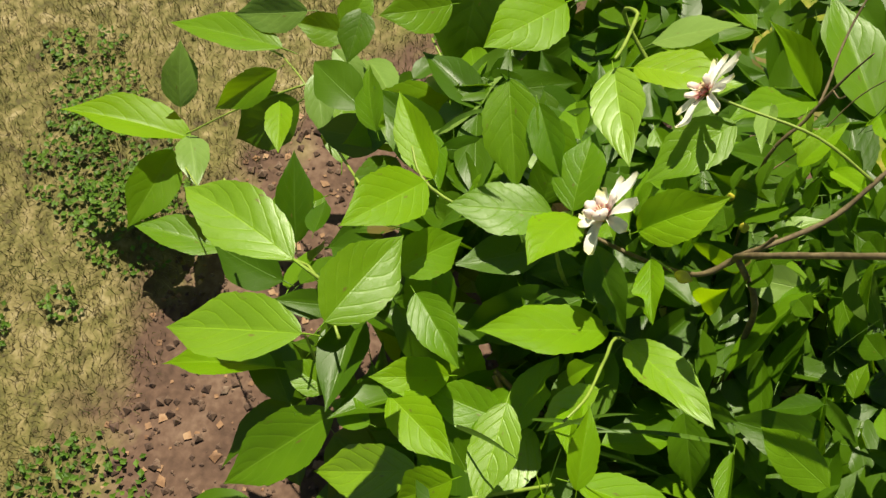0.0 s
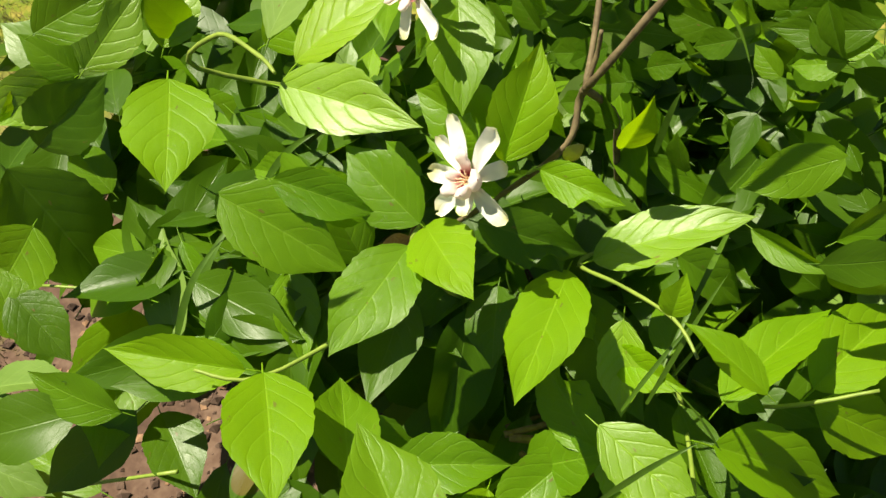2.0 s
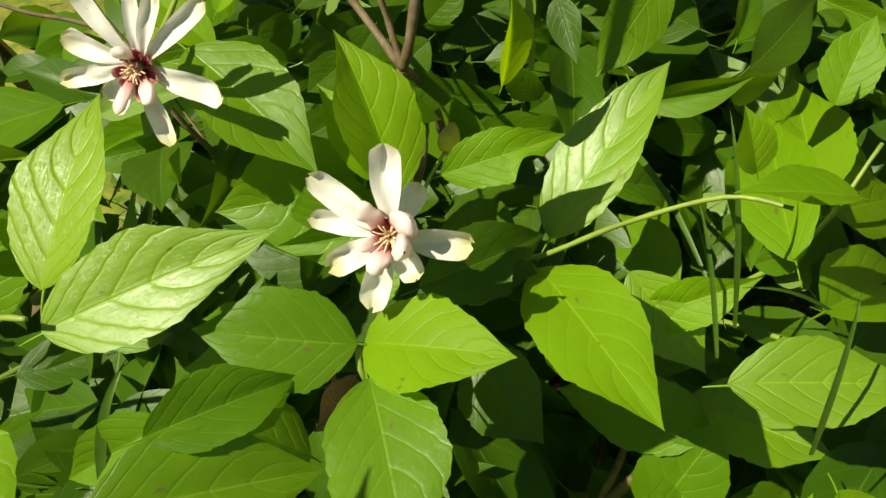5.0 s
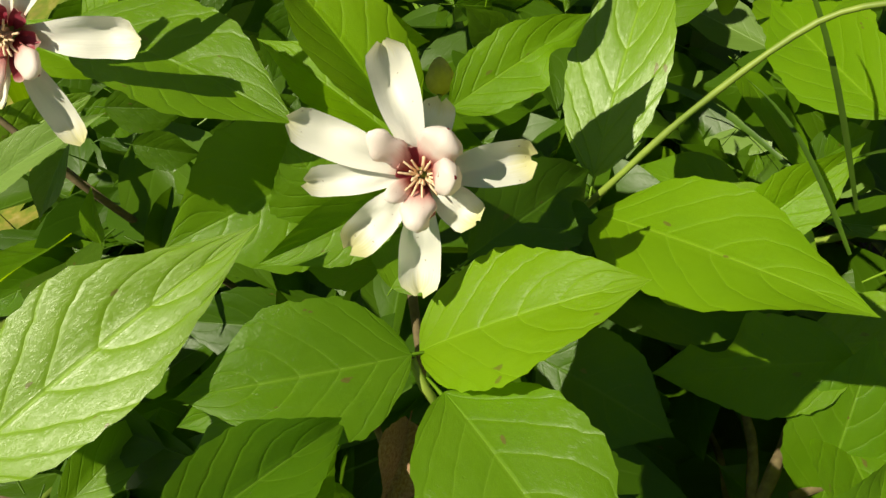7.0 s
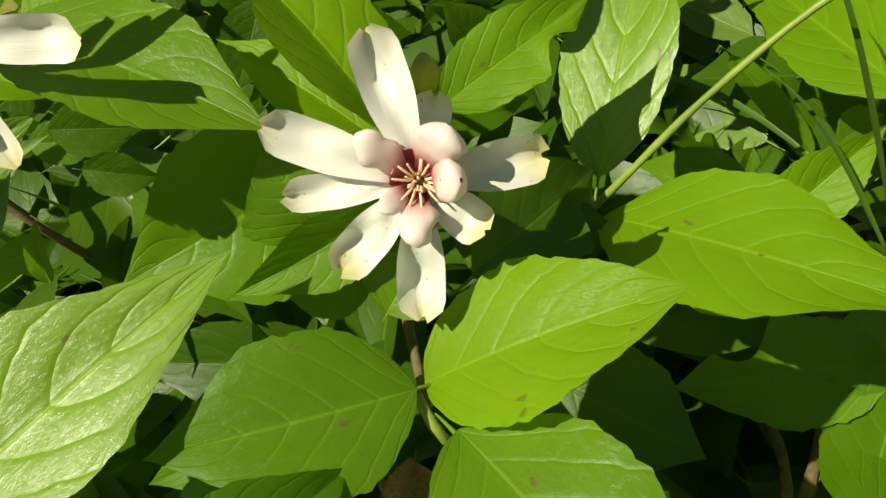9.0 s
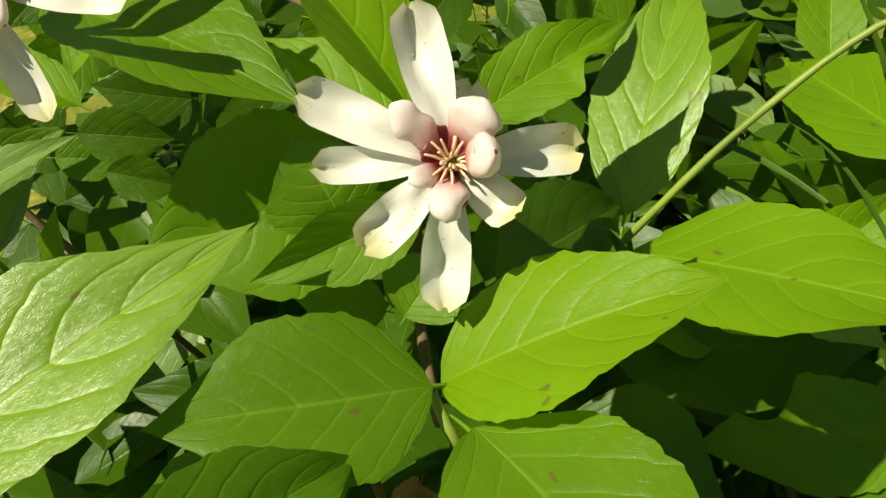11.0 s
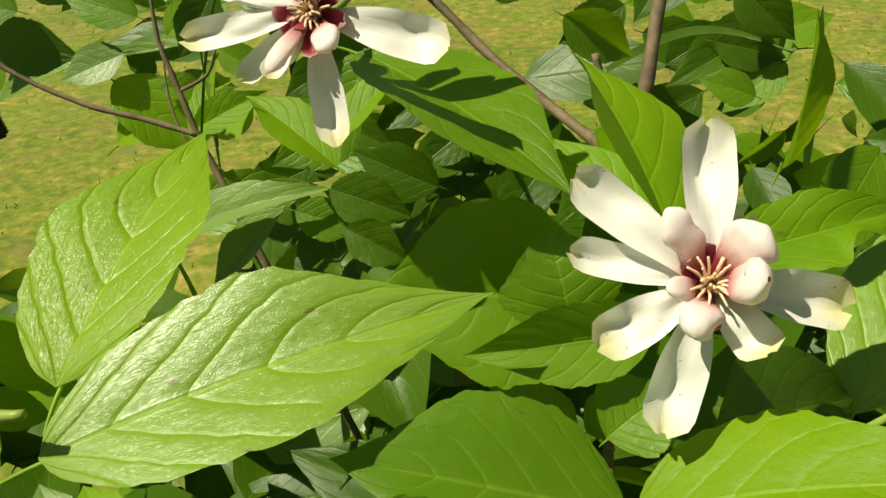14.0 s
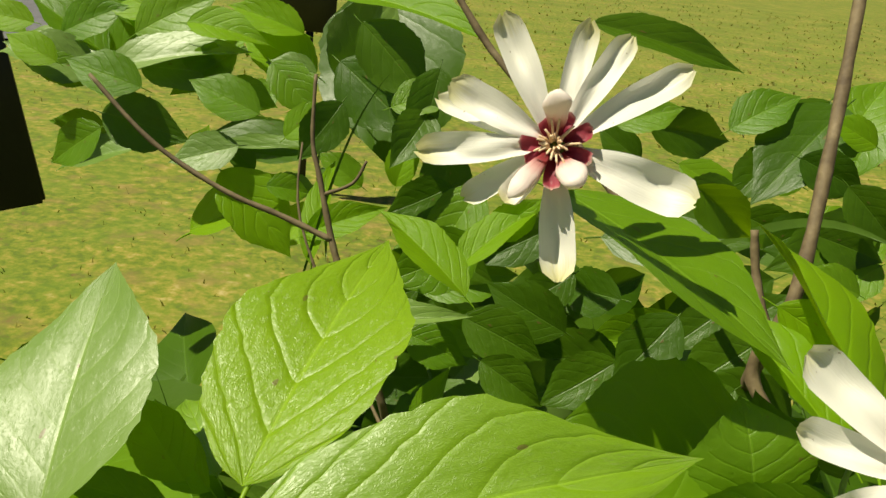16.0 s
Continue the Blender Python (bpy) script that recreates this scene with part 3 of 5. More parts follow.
leaf((-0.374, 0.607, 0.745), (-0.311, 0.627, 0.712), 0.046, (0.49, -0.74, 0.46), "young", 0, shrub)
leaf((-0.342, 0.620, 0.693), (-0.395, 0.611, 0.672), 0.036, (-0.11, -0.79, 0.60), "mid", 0, shrub)
leaf((-0.262, 0.485, 0.731), (-0.233, 0.486, 0.819), 0.058, (0.08, -1.00, -0.01), "grey", 4, shrub)
leaf((-0.246, 0.568, 0.808), (-0.211, 0.453, 0.671), 0.128, (-0.18, -0.86, 0.48), "old", 2, shrub)
leaf((-0.263, 0.433, 0.807), (-0.149, 0.356, 0.795), 0.044, (-0.20, -0.42, 0.88), "young", 1, shrub)
leaf((-0.070, 0.483, 0.803), (0.063, 0.506, 0.775), 0.037, (0.26, -0.69, 0.68), "old", 0, shrub)
leaf((0.007, 0.566, 0.710), (0.089, 0.595, 0.700), 0.047, (0.35, -0.93, 0.15), "old", 0, shrub)
leaf((0.191, 0.644, 0.741), (0.131, 0.610, 0.651), 0.071, (-0.18, -0.87, 0.45), "old", 0, shrub)
leaf((0.213, 0.629, 0.701), (0.277, 0.678, 0.744), 0.057, (-0.11, -0.57, 0.81), "mid", 0, shrub)
leaf((-0.060, 0.467, 0.559), (-0.172, 0.455, 0.531), 0.048, (-0.14, -0.58, 0.80), "old", 0, shrub)
leaf((-0.056, 0.471, 0.571), (0.026, 0.468, 0.559), 0.052, (0.01, -0.93, 0.37), "old", 0, shrub)
leaf((-0.016, 0.496, 0.521), (0.040, 0.484, 0.488), 0.041, (-0.00, -0.94, 0.33), "old", 0, shrub)
leaf((-0.124, 0.454, 0.527), (-0.161, 0.431, 0.467), 0.041, (-0.34, -0.79, 0.51), "grey", 1, shrub)
leaf((0.106, 0.405, 0.588), (0.048, 0.416, 0.533), 0.050, (-0.44, -0.85, 0.29), "old", 0, shrub)
leaf((0.211, 0.700, 0.575), (0.308, 0.711, 0.603), 0.063, (-0.13, -0.67, 0.73), "mid", 0, shrub)
leaf((0.077, 0.723, 0.643), (0.164, 0.708, 0.599), 0.048, (0.21, -0.71, 0.67), "mid", 0, shrub)
leaf((-0.136, 0.250, 0.697), (-0.110, 0.250, 0.724), 0.023, (-0.19, -0.97, 0.18), "young", 0, shrub)
leaf((-0.243, 0.398, 0.597), (-0.167, 0.404, 0.597), 0.036, (0.07, -0.92, 0.38), "old", 0, shrub)
leaf((-0.172, 0.406, 0.601), (-0.121, 0.425, 0.566), 0.040, (0.47, -0.86, 0.19), "old", 0, shrub)
leaf((-0.244, 0.295, 0.637), (-0.234, 0.342, 0.575), 0.040, (0.65, -0.66, -0.38), "mid", 0, shrub)
leaf((-0.153, 0.578, 0.557), (-0.238, 0.555, 0.530), 0.057, (-0.04, -0.69, 0.72), "mid", 0, shrub)
leaf((-0.020, 0.380, 0.566), (-0.099, 0.372, 0.561), 0.049, (0.05, -0.89, 0.45), "old", 0, shrub)
leaf((-0.372, 0.431, 0.607), (-0.263, 0.436, 0.657), 0.059, (-0.37, -0.44, 0.82), "young", 1, shrub)
leaf((-0.277, 0.530, 0.601), (-0.334, 0.541, 0.568), 0.042, (-0.42, -0.76, 0.49), "young", 0, shrub)
leaf((0.221, 0.546, 0.491), (0.144, 0.569, 0.527), 0.054, (0.05, -0.79, 0.61), "mid", 0, shrub)
leaf((0.079, 0.197, 0.598), (0.058, 0.201, 0.639), 0.028, (0.02, -1.00, 0.10), "old", 0, shrub)
leaf((-0.164, 0.085, 0.663), (-0.153, 0.094, 0.692), 0.013, (-0.41, -0.81, 0.41), "mid", 1, shrub)
leaf((-0.033, 0.039, 0.626), (-0.007, 0.043, 0.647), 0.021, (-0.26, -0.83, 0.49), "mid", 0, shrub)
leaf((-0.036, 0.053, 0.611), (-0.074, 0.051, 0.645), 0.028, (0.39, -0.83, 0.40), "mid", 0, shrub)
leaf((-0.272, 0.082, 0.521), (-0.303, 0.120, 0.528), 0.030, (0.02, -0.16, 0.99), "young", 0, shrub)
leaf((-0.289, 0.067, 0.536), (-0.312, 0.098, 0.551), 0.026, (0.23, -0.27, 0.94), "grey", 0, shrub)
leaf((-0.071, 0.093, 0.511), (-0.191, 0.135, 0.536), 0.053, (-0.07, -0.65, 0.76), "old", 0, shrub)
leaf((-0.107, 0.026, 0.579), (-0.175, 0.033, 0.562), 0.030, (-0.24, -0.68, 0.69), "mid", 0, shrub)
leaf((0.093, 0.150, 0.431), (0.204, 0.153, 0.310), 0.068, (0.62, -0.56, 0.55), "old", 0, shrub)
leaf((0.233, 0.080, 0.536), (0.276, 0.096, 0.524), 0.026, (0.40, -0.47, 0.79), "mid", 0, shrub)
leaf((0.293, 0.103, 0.452), (0.277, 0.180, 0.425), 0.036, (-0.73, 0.08, 0.67), "grey", 0, shrub)
leaf((0.251, 0.271, 0.358), (0.379, 0.280, 0.354), 0.074, (0.07, -0.64, 0.76), "old", 0, shrub)
leaf((0.135, 0.292, 0.373), (0.275, 0.274, 0.321), 0.065, (0.14, -0.75, 0.64), "old", 0, shrub)
leaf((-0.214, 0.309, 0.474), (-0.170, 0.339, 0.500), 0.027, (0.20, -0.79, 0.58), "mid", 1, shrub)
leaf((-0.305, 0.542, 0.486), (-0.226, 0.473, 0.429), 0.074, (0.01, -0.63, 0.78), "old", 0, shrub)
leaf((-0.078, 0.502, 0.455), (-0.047, 0.462, 0.422), 0.038, (-0.07, -0.67, 0.74), "old", 0, shrub)
leaf((-0.321, 0.146, 0.387), (-0.297, 0.143, 0.476), 0.038, (0.07, -1.00, -0.05), "mid", 0, shrub)
leaf((-0.249, 0.195, 0.377), (-0.330, 0.169, 0.354), 0.053, (0.03, -0.71, 0.70), "old", 0, shrub)
leaf((-0.403, 0.513, 0.753), (-0.460, 0.491, 0.780), 0.042, (0.51, -0.70, 0.50), "mid", 0, shrub)
leaf((-0.444, 0.434, 0.685), (-0.489, 0.441, 0.648), 0.037, (-0.39, -0.87, 0.31), "mid", 0, shrub)
leaf((-0.284, 0.456, 0.682), (-0.375, 0.475, 0.677), 0.038, (-0.19, -0.76, 0.63), "old", 1, shrub)
leaf((-0.300, 0.510, 0.742), (-0.350, 0.516, 0.759), 0.033, (0.11, -0.80, 0.59), "young", 0, shrub)
leaf((-0.265, 0.387, 0.668), (-0.304, 0.388, 0.671), 0.020, (0.05, -0.73, 0.69), "grey", 1, shrub)
leaf((-0.503, 0.449, 0.727), (-0.460, 0.465, 0.711), 0.030, (0.47, -0.66, 0.59), "mid", 0, shrub)
leaf((-0.598, 0.561, 0.745), (-0.560, 0.556, 0.730), 0.025, (0.15, -0.76, 0.64), "young", 0, shrub)
leaf((-0.185, 0.352, 0.744), (-0.205, 0.319, 0.711), 0.032, (0.28, -0.75, 0.60), "old", 1, shrub)
leaf((0.128, 0.496, 0.689), (0.073, 0.501, 0.706), 0.036, (0.08, -0.84, 0.54), "mid", 0, shrub)
leaf((0.210, 0.571, 0.747), (0.183, 0.547, 0.681), 0.047, (-0.47, -0.75, 0.48), "mid", 0, shrub)
leaf((0.181, 0.484, 0.655), (0.136, 0.473, 0.627), 0.033, (-0.10, -0.86, 0.49), "old", 0, shrub)
leaf((-0.092, 0.331, 0.682), (-0.146, 0.318, 0.651), 0.030, (-0.00, -0.93, 0.37), "old", 1, shrub)
leaf((-0.154, 0.224, 0.684), (-0.106, 0.259, 0.719), 0.026, (-0.31, -0.43, 0.85), "young", 1, shrub)
leaf((-0.111, 0.272, 0.639), (-0.080, 0.318, 0.647), 0.033, (0.47, -0.45, 0.76), "old", 0, shrub)
leaf((-0.049, 0.279, 0.656), (-0.084, 0.318, 0.647), 0.033, (-0.74, -0.59, 0.34), "old", 0, shrub)
leaf((0.031, 0.318, 0.645), (-0.007, 0.306, 0.612), 0.032, (-0.15, -0.85, 0.50), "old", 0, shrub)
leaf((0.060, 0.118, 0.704), (0.070, 0.130, 0.773), 0.029, (0.77, -0.63, 0.04), "young", 1, shrub)
leaf((0.193, 0.013, 0.745), (0.184, 0.031, 0.777), 0.023, (0.35, -0.77, 0.54), "young", 1, shrub)
leaf((0.007, 0.183, 0.683), (-0.036, 0.170, 0.651), 0.034, (-0.16, -0.83, 0.53), "old", 0, shrub)
leaf((-0.033, 0.203, 0.681), (-0.065, 0.188, 0.643), 0.032, (-0.17, -0.86, 0.47), "old", 0, shrub)
leaf((-0.059, 0.211, 0.646), (-0.100, 0.200, 0.618), 0.032, (-0.11, -0.86, 0.49), "old", 0, shrub)
leaf((-0.011, 0.155, 0.666), (-0.039, 0.147, 0.644), 0.023, (-0.18, -0.82, 0.55), "old", 0, shrub)
leaf((-0.025, 0.095, 0.736), (0.024, 0.087, 0.712), 0.029, (-0.06, -0.97, 0.22), "young", 2, shrub)
leaf((-0.460, 0.469, 0.722), (-0.529, 0.453, 0.739), 0.045, (0.31, -0.72, 0.62), "grey", 0, shrub)
leaf((-0.462, 0.493, 0.730), (-0.536, 0.507, 0.771), 0.042, (0.36, -0.45, 0.82), "mid", 1, shrub)
leaf((-0.463, 0.500, 0.720), (-0.402, 0.533, 0.777), 0.056, (-0.02, -0.86, 0.51), "mid", 0, shrub)
leaf((-0.438, 0.429, 0.730), (-0.327, 0.441, 0.756), 0.043, (-0.16, -0.46, 0.87), "grey", 1, shrub)
leaf((-0.281, 0.457, 0.741), (-0.348, 0.468, 0.773), 0.047, (0.14, -0.82, 0.56), "young", 0, shrub)
leaf((-0.408, 0.487, 0.769), (-0.474, 0.512, 0.782), 0.039, (-0.16, -0.75, 0.64), "young", 1, shrub)
leaf((-0.349, 0.431, 0.730), (-0.303, 0.427, 0.718), 0.028, (0.10, -0.77, 0.63), "mid", 0, shrub)
leaf((-0.266, 0.399, 0.698), (-0.355, 0.397, 0.697), 0.034, (-0.00, -0.55, 0.84), "old", 0, shrub)
leaf((-0.265, 0.388, 0.699), (-0.351, 0.383, 0.689), 0.017, (-0.08, -0.38, 0.92), "grey", 1, shrub)
leaf((-0.264, 0.461, 0.753), (-0.195, 0.425, 0.710), 0.055, (-0.21, -0.89, 0.41), "old", 2, shrub)
leaf((-0.168, 0.404, 0.710), (-0.176, 0.361, 0.652), 0.039, (0.06, -0.80, 0.59), "old", 0, shrub)
leaf((-0.288, 0.330, 0.686), (-0.260, 0.348, 0.678), 0.022, (0.54, -0.54, 0.65), "mid", 0, shrub)
leaf((0.133, 0.362, 0.702), (0.051, 0.327, 0.669), 0.043, (0.12, -0.82, 0.56), "old", 0, shrub)
leaf((0.118, 0.429, 0.769), (0.050, 0.381, 0.698), 0.066, (-0.30, -0.63, 0.72), "old", 0, shrub)
leaf((0.145, 0.479, 0.730), (0.188, 0.521, 0.783), 0.050, (-0.29, -0.63, 0.72), "mid", 0, shrub)
leaf((0.002, 0.219, 0.665), (0.034, 0.229, 0.692), 0.027, (-0.17, -0.84, 0.52), "old", 0, shrub)
leaf((-0.095, 0.178, 0.675), (-0.139, 0.185, 0.695), 0.030, (0.01, -0.94, 0.35), "old", 0, shrub)
leaf((-0.149, 0.160, 0.685), (-0.107, 0.155, 0.669), 0.028, (0.03, -0.92, 0.39), "old", 0, shrub)
leaf((-0.139, 0.135, 0.675), (-0.107, 0.129, 0.658), 0.022, (0.05, -0.91, 0.41), "old", 1, shrub)
leaf((-0.049, 0.134, 0.669), (-0.095, 0.125, 0.647), 0.032, (-0.10, -0.84, 0.53), "old", 0, shrub)
leaf((0.022, 0.160, 0.651), (-0.029, 0.166, 0.667), 0.033, (0.01, -0.94, 0.35), "old", 0, shrub)
leaf((-0.143, 0.253, 0.692), (-0.196, 0.234, 0.666), 0.039, (0.16, -0.93, 0.33), "mid", 0, shrub)
leaf((-0.176, 0.263, 0.653), (-0.225, 0.252, 0.640), 0.032, (0.11, -0.93, 0.36), "old", 0, shrub)
leaf((-0.107, 0.261, 0.640), (-0.149, 0.248, 0.621), 0.030, (0.10, -0.90, 0.42), "old", 0, shrub)
leaf((-0.179, 0.205, 0.651), (-0.142, 0.200, 0.638), 0.025, (0.07, -0.87, 0.49), "mid", 0, shrub)
leaf((-0.185, 0.432, 0.563), (-0.125, 0.456, 0.592), 0.044, (0.16, -0.90, 0.40), "old", 0, shrub)
leaf((-0.245, 0.190, 0.659), (-0.162, 0.201, 0.669), 0.035, (0.07, -0.91, 0.40), "glossy", 0, shrub)
leaf((-0.242, 0.256, 0.664), (-0.242, 0.327, 0.711), 0.019, (-0.31, -0.52, 0.79), "young", 1, shrub)
leaf((-0.181, 0.321, 0.632), (-0.110, 0.333, 0.643), 0.045, (-0.01, -0.68, 0.73), "mid", 0, shrub)
leaf((-0.320, 0.334, 0.692), (-0.267, 0.323, 0.639), 0.046, (0.37, -0.76, 0.53), "young", 0, shrub)
leaf((-0.172, -0.195, 0.921), (-0.157, -0.141, 0.930), 0.035, (0.71, -0.31, 0.64), "mid", 0, shrub)
leaf((-0.128, -0.315, 0.788), (-0.069, -0.313, 0.763), 0.040, (0.38, 0.11, 0.92), "old", 0, shrub)
leaf((-0.103, -0.329, 0.773), (-0.153, -0.311, 0.800), 0.037, (0.51, 0.16, 0.85), "mid", 0, shrub)
leaf((-0.489, -0.236, 0.509), (-0.448, -0.131, 0.583), 0.083, (0.64, -0.60, 0.49), "old", 0, shrub)
leaf((-0.524, -0.011, 0.486), (-0.547, -0.027, 0.570), 0.055, (0.96, -0.11, 0.24), "mid", 0, shrub)
leaf((-0.290, -0.553, 0.304), (-0.244, -0.677, 0.198), 0.102, (0.80, -0.19, 0.57), "old", 0, shrub)
leaf((-0.107, -0.421, 0.353), (-0.019, -0.487, 0.380), 0.071, (0.09, 0.47, 0.88), "mid", 0, shrub)
leaf((-0.493, -0.151, 0.562), (-0.545, -0.176, 0.608), 0.046, (0.69, -0.09, 0.72), "mid", 0, shrub)
leaf((-0.485, -0.145, 0.569), (-0.501, -0.041, 0.605), 0.069, (0.72, -0.12, 0.68), "glossy", 0, shrub)
leaf((-0.496, -0.156, 0.564), (-0.530, -0.262, 0.540), 0.070, (0.66, -0.36, 0.66), "glossy", 0, shrub)
leaf((-0.523, -0.045, 0.489), (-0.570, 0.040, 0.533), 0.066, (0.63, -0.05, 0.77), "glossy", 1, shrub)
leaf((-0.346, 0.013, 0.590), (-0.308, 0.096, 0.630), 0.062, (0.54, -0.55, 0.63), "young", 0, shrub)
leaf((-0.349, -0.291, 0.570), (-0.278, -0.374, 0.594), 0.070, (0.37, 0.53, 0.77), "mid", 0, shrub)
leaf((-0.409, -0.206, 0.466), (-0.484, -0.207, 0.496), 0.050, (0.37, -0.03, 0.93), "mid", 1, shrub)
leaf((-0.376, -0.164, 0.428), (-0.328, -0.083, 0.466), 0.063, (0.41, -0.57, 0.71), "old", 0, shrub)
leaf((-0.169, -0.057, 0.594), (-0.258, -0.084, 0.546), 0.046, (-0.22, -0.63, 0.75), "mid", 1, shrub)
leaf((-0.006, 0.077, 0.657), (-0.030, 0.083, 0.704), 0.033, (-0.15, -0.99, 0.06), "old", 0, shrub)
leaf((-0.033, 0.088, 0.687), (-0.099, 0.067, 0.662), 0.032, (0.01, -0.78, 0.62), "mid", 0, shrub)
leaf((-0.426, 0.461, 0.756), (-0.363, 0.475, 0.792), 0.046, (-0.10, -0.85, 0.51), "mid", 0, shrub)
leaf((-0.390, 0.475, 0.736), (-0.335, 0.491, 0.777), 0.043, (-0.12, -0.86, 0.50), "young", 0, shrub)
leaf((-0.411, 0.432, 0.736), (-0.337, 0.433, 0.736), 0.041, (0.01, -0.77, 0.64), "grey", 0, shrub)
leaf((-0.292, 0.458, 0.772), (-0.355, 0.462, 0.786), 0.032, (0.10, -0.73, 0.68), "young", 1, shrub)
leaf((-0.310, 0.429, 0.752), (-0.272, 0.416, 0.716), 0.034, (0.18, -0.85, 0.50), "mid", 0, shrub)
leaf((-0.340, 0.440, 0.756), (-0.387, 0.426, 0.718), 0.036, (-0.13, -0.86, 0.50), "mid", 0, shrub)
leaf((-0.531, 0.510, 0.748), (-0.580, 0.510, 0.752), 0.030, (0.04, -0.78, 0.63), "young", 0, shrub)
leaf((-0.493, 0.478, 0.747), (-0.441, 0.488, 0.774), 0.037, (-0.09, -0.86, 0.51), "mid", 0, shrub)
leaf((-0.228, 0.371, 0.681), (-0.264, 0.378, 0.700), 0.025, (0.17, -0.79, 0.58), "mid", 1, shrub)
leaf((-0.164, 0.355, 0.694), (-0.208, 0.346, 0.670), 0.032, (0.04, -0.95, 0.30), "old", 0, shrub)
leaf((-0.145, 0.337, 0.702), (-0.172, 0.317, 0.648), 0.039, (-0.27, -0.84, 0.46), "mid", 0, shrub)
leaf((0.035, 0.419, 0.744), (0.086, 0.431, 0.773), 0.037, (-0.22, -0.72, 0.66), "mid", 0, shrub)
leaf((0.044, 0.378, 0.692), (0.096, 0.373, 0.674), 0.034, (-0.05, -0.98, 0.18), "old", 0, shrub)
leaf((0.130, 0.333, 0.681), (0.088, 0.321, 0.651), 0.033, (-0.33, -0.63, 0.71), "mid", 0, shrub)
leaf((0.093, 0.330, 0.733), (0.130, 0.318, 0.699), 0.032, (-0.24, -0.97, 0.08), "old", 0, shrub)
leaf((-0.022, 0.267, 0.737), (0.021, 0.277, 0.707), 0.030, (0.20, -0.98, -0.06), "mid", 1, shrub)
leaf((-0.480, 0.440, 0.731), (-0.522, 0.445, 0.747), 0.028, (0.15, -0.75, 0.64), "young", 0, shrub)
leaf((-0.377, 0.436, 0.773), (-0.312, 0.433, 0.764), 0.032, (0.08, -0.64, 0.76), "young", 1, shrub)
leaf((-0.277, 0.437, 0.746), (-0.317, 0.438, 0.750), 0.025, (0.04, -0.78, 0.62), "grey", 0, shrub)
leaf((-0.255, 0.418, 0.722), (-0.295, 0.410, 0.702), 0.028, (-0.15, -0.79, 0.60), "mid", 0, shrub)
leaf((-0.311, 0.391, 0.678), (-0.334, 0.397, 0.696), 0.018, (0.06, -0.91, 0.41), "old", 1, shrub)
leaf((-0.357, 0.390, 0.677), (-0.348, 0.400, 0.706), 0.020, (-0.04, -0.93, 0.36), "young", 0, shrub)
leaf((-0.180, 0.383, 0.684), (-0.200, 0.368, 0.643), 0.030, (-0.24, -0.86, 0.44), "mid", 0, shrub)
leaf((-0.201, 0.334, 0.695), (-0.191, 0.348, 0.733), 0.023, (-0.18, -0.90, 0.39), "young", 1, shrub)
leaf((-0.210, 0.277, 0.578), (-0.149, 0.283, 0.584), 0.038, (0.03, -0.84, 0.54), "old", 0, shrub)
leaf((-0.141, 0.243, 0.550), (-0.096, 0.260, 0.565), 0.032, (0.11, -0.80, 0.59), "old", 0, shrub)
leaf((0.151, 0.023, 0.474), (0.110, 0.047, 0.494), 0.032, (-0.02, -0.65, 0.76), "old", 0, shrub)
leaf((0.199, -0.015, 0.391), (0.153, 0.023, 0.422), 0.041, (-0.04, -0.66, 0.75), "old", 0, shrub)
leaf((-0.240, 0.391, 0.793), (-0.186, 0.375, 0.747), 0.045, (-0.05, -0.96, 0.28), "old", 2, shrub)
leaf((-0.181, 0.363, 0.773), (-0.189, 0.344, 0.722), 0.034, (0.07, -0.94, 0.34), "old", 0, shrub)
leaf((0.074, 0.417, 0.736), (0.041, 0.400, 0.693), 0.035, (-0.15, -0.88, 0.45), "old", 0, shrub)
leaf((0.105, 0.349, 0.667), (0.145, 0.359, 0.694), 0.031, (-0.31, -0.64, 0.71), "mid", 0, shrub)
leaf((0.026, 0.349, 0.720), (-0.019, 0.337, 0.699), 0.032, (0.05, -0.91, 0.40), "old", 0, shrub)
leaf((0.056, 0.350, 0.677), (0.102, 0.363, 0.699), 0.033, (0.01, -0.88, 0.47), "old", 0, shrub)
leaf((-0.211, 0.355, 0.744), (-0.166, 0.363, 0.759), 0.030, (-0.07, -0.77, 0.64), "mid", 0, shrub)
leaf((-0.175, 0.297, 0.670), (-0.129, 0.289, 0.652), 0.031, (0.01, -0.91, 0.41), "old", 0, shrub)
leaf((-0.078, 0.296, 0.663), (-0.114, 0.283, 0.639), 0.028, (0.03, -0.90, 0.44), "old", 0, shrub)
leaf((-0.248, 0.266, 0.679), (-0.200, 0.277, 0.699), 0.022, (-0.03, -0.85, 0.53), "young", 1, shrub)
leaf((-0.379, 0.348, 0.739), (-0.433, 0.353, 0.751), 0.034, (0.09, -0.74, 0.67), "mid", 0, shrub)
leaf((-0.411, 0.358, 0.716), (-0.347, 0.354, 0.704), 0.040, (0.00, -0.93, 0.36), "old", 0, shrub)
leaf((-0.298, 0.346, 0.731), (-0.349, 0.353, 0.747), 0.033, (0.11, -0.75, 0.66), "mid", 0, shrub)
leaf((-0.309, 0.336, 0.710), (-0.354, 0.327, 0.695), 0.030, (-0.07, -0.77, 0.64), "grey", 0, shrub)
leaf((-0.279, 0.340, 0.718), (-0.249, 0.353, 0.743), 0.025, (-0.10, -0.82, 0.56), "young", 0, shrub)
leaf((-0.241, 0.334, 0.748), (-0.265, 0.315, 0.711), 0.030, (0.27, -0.92, 0.30), "old", 0, shrub)
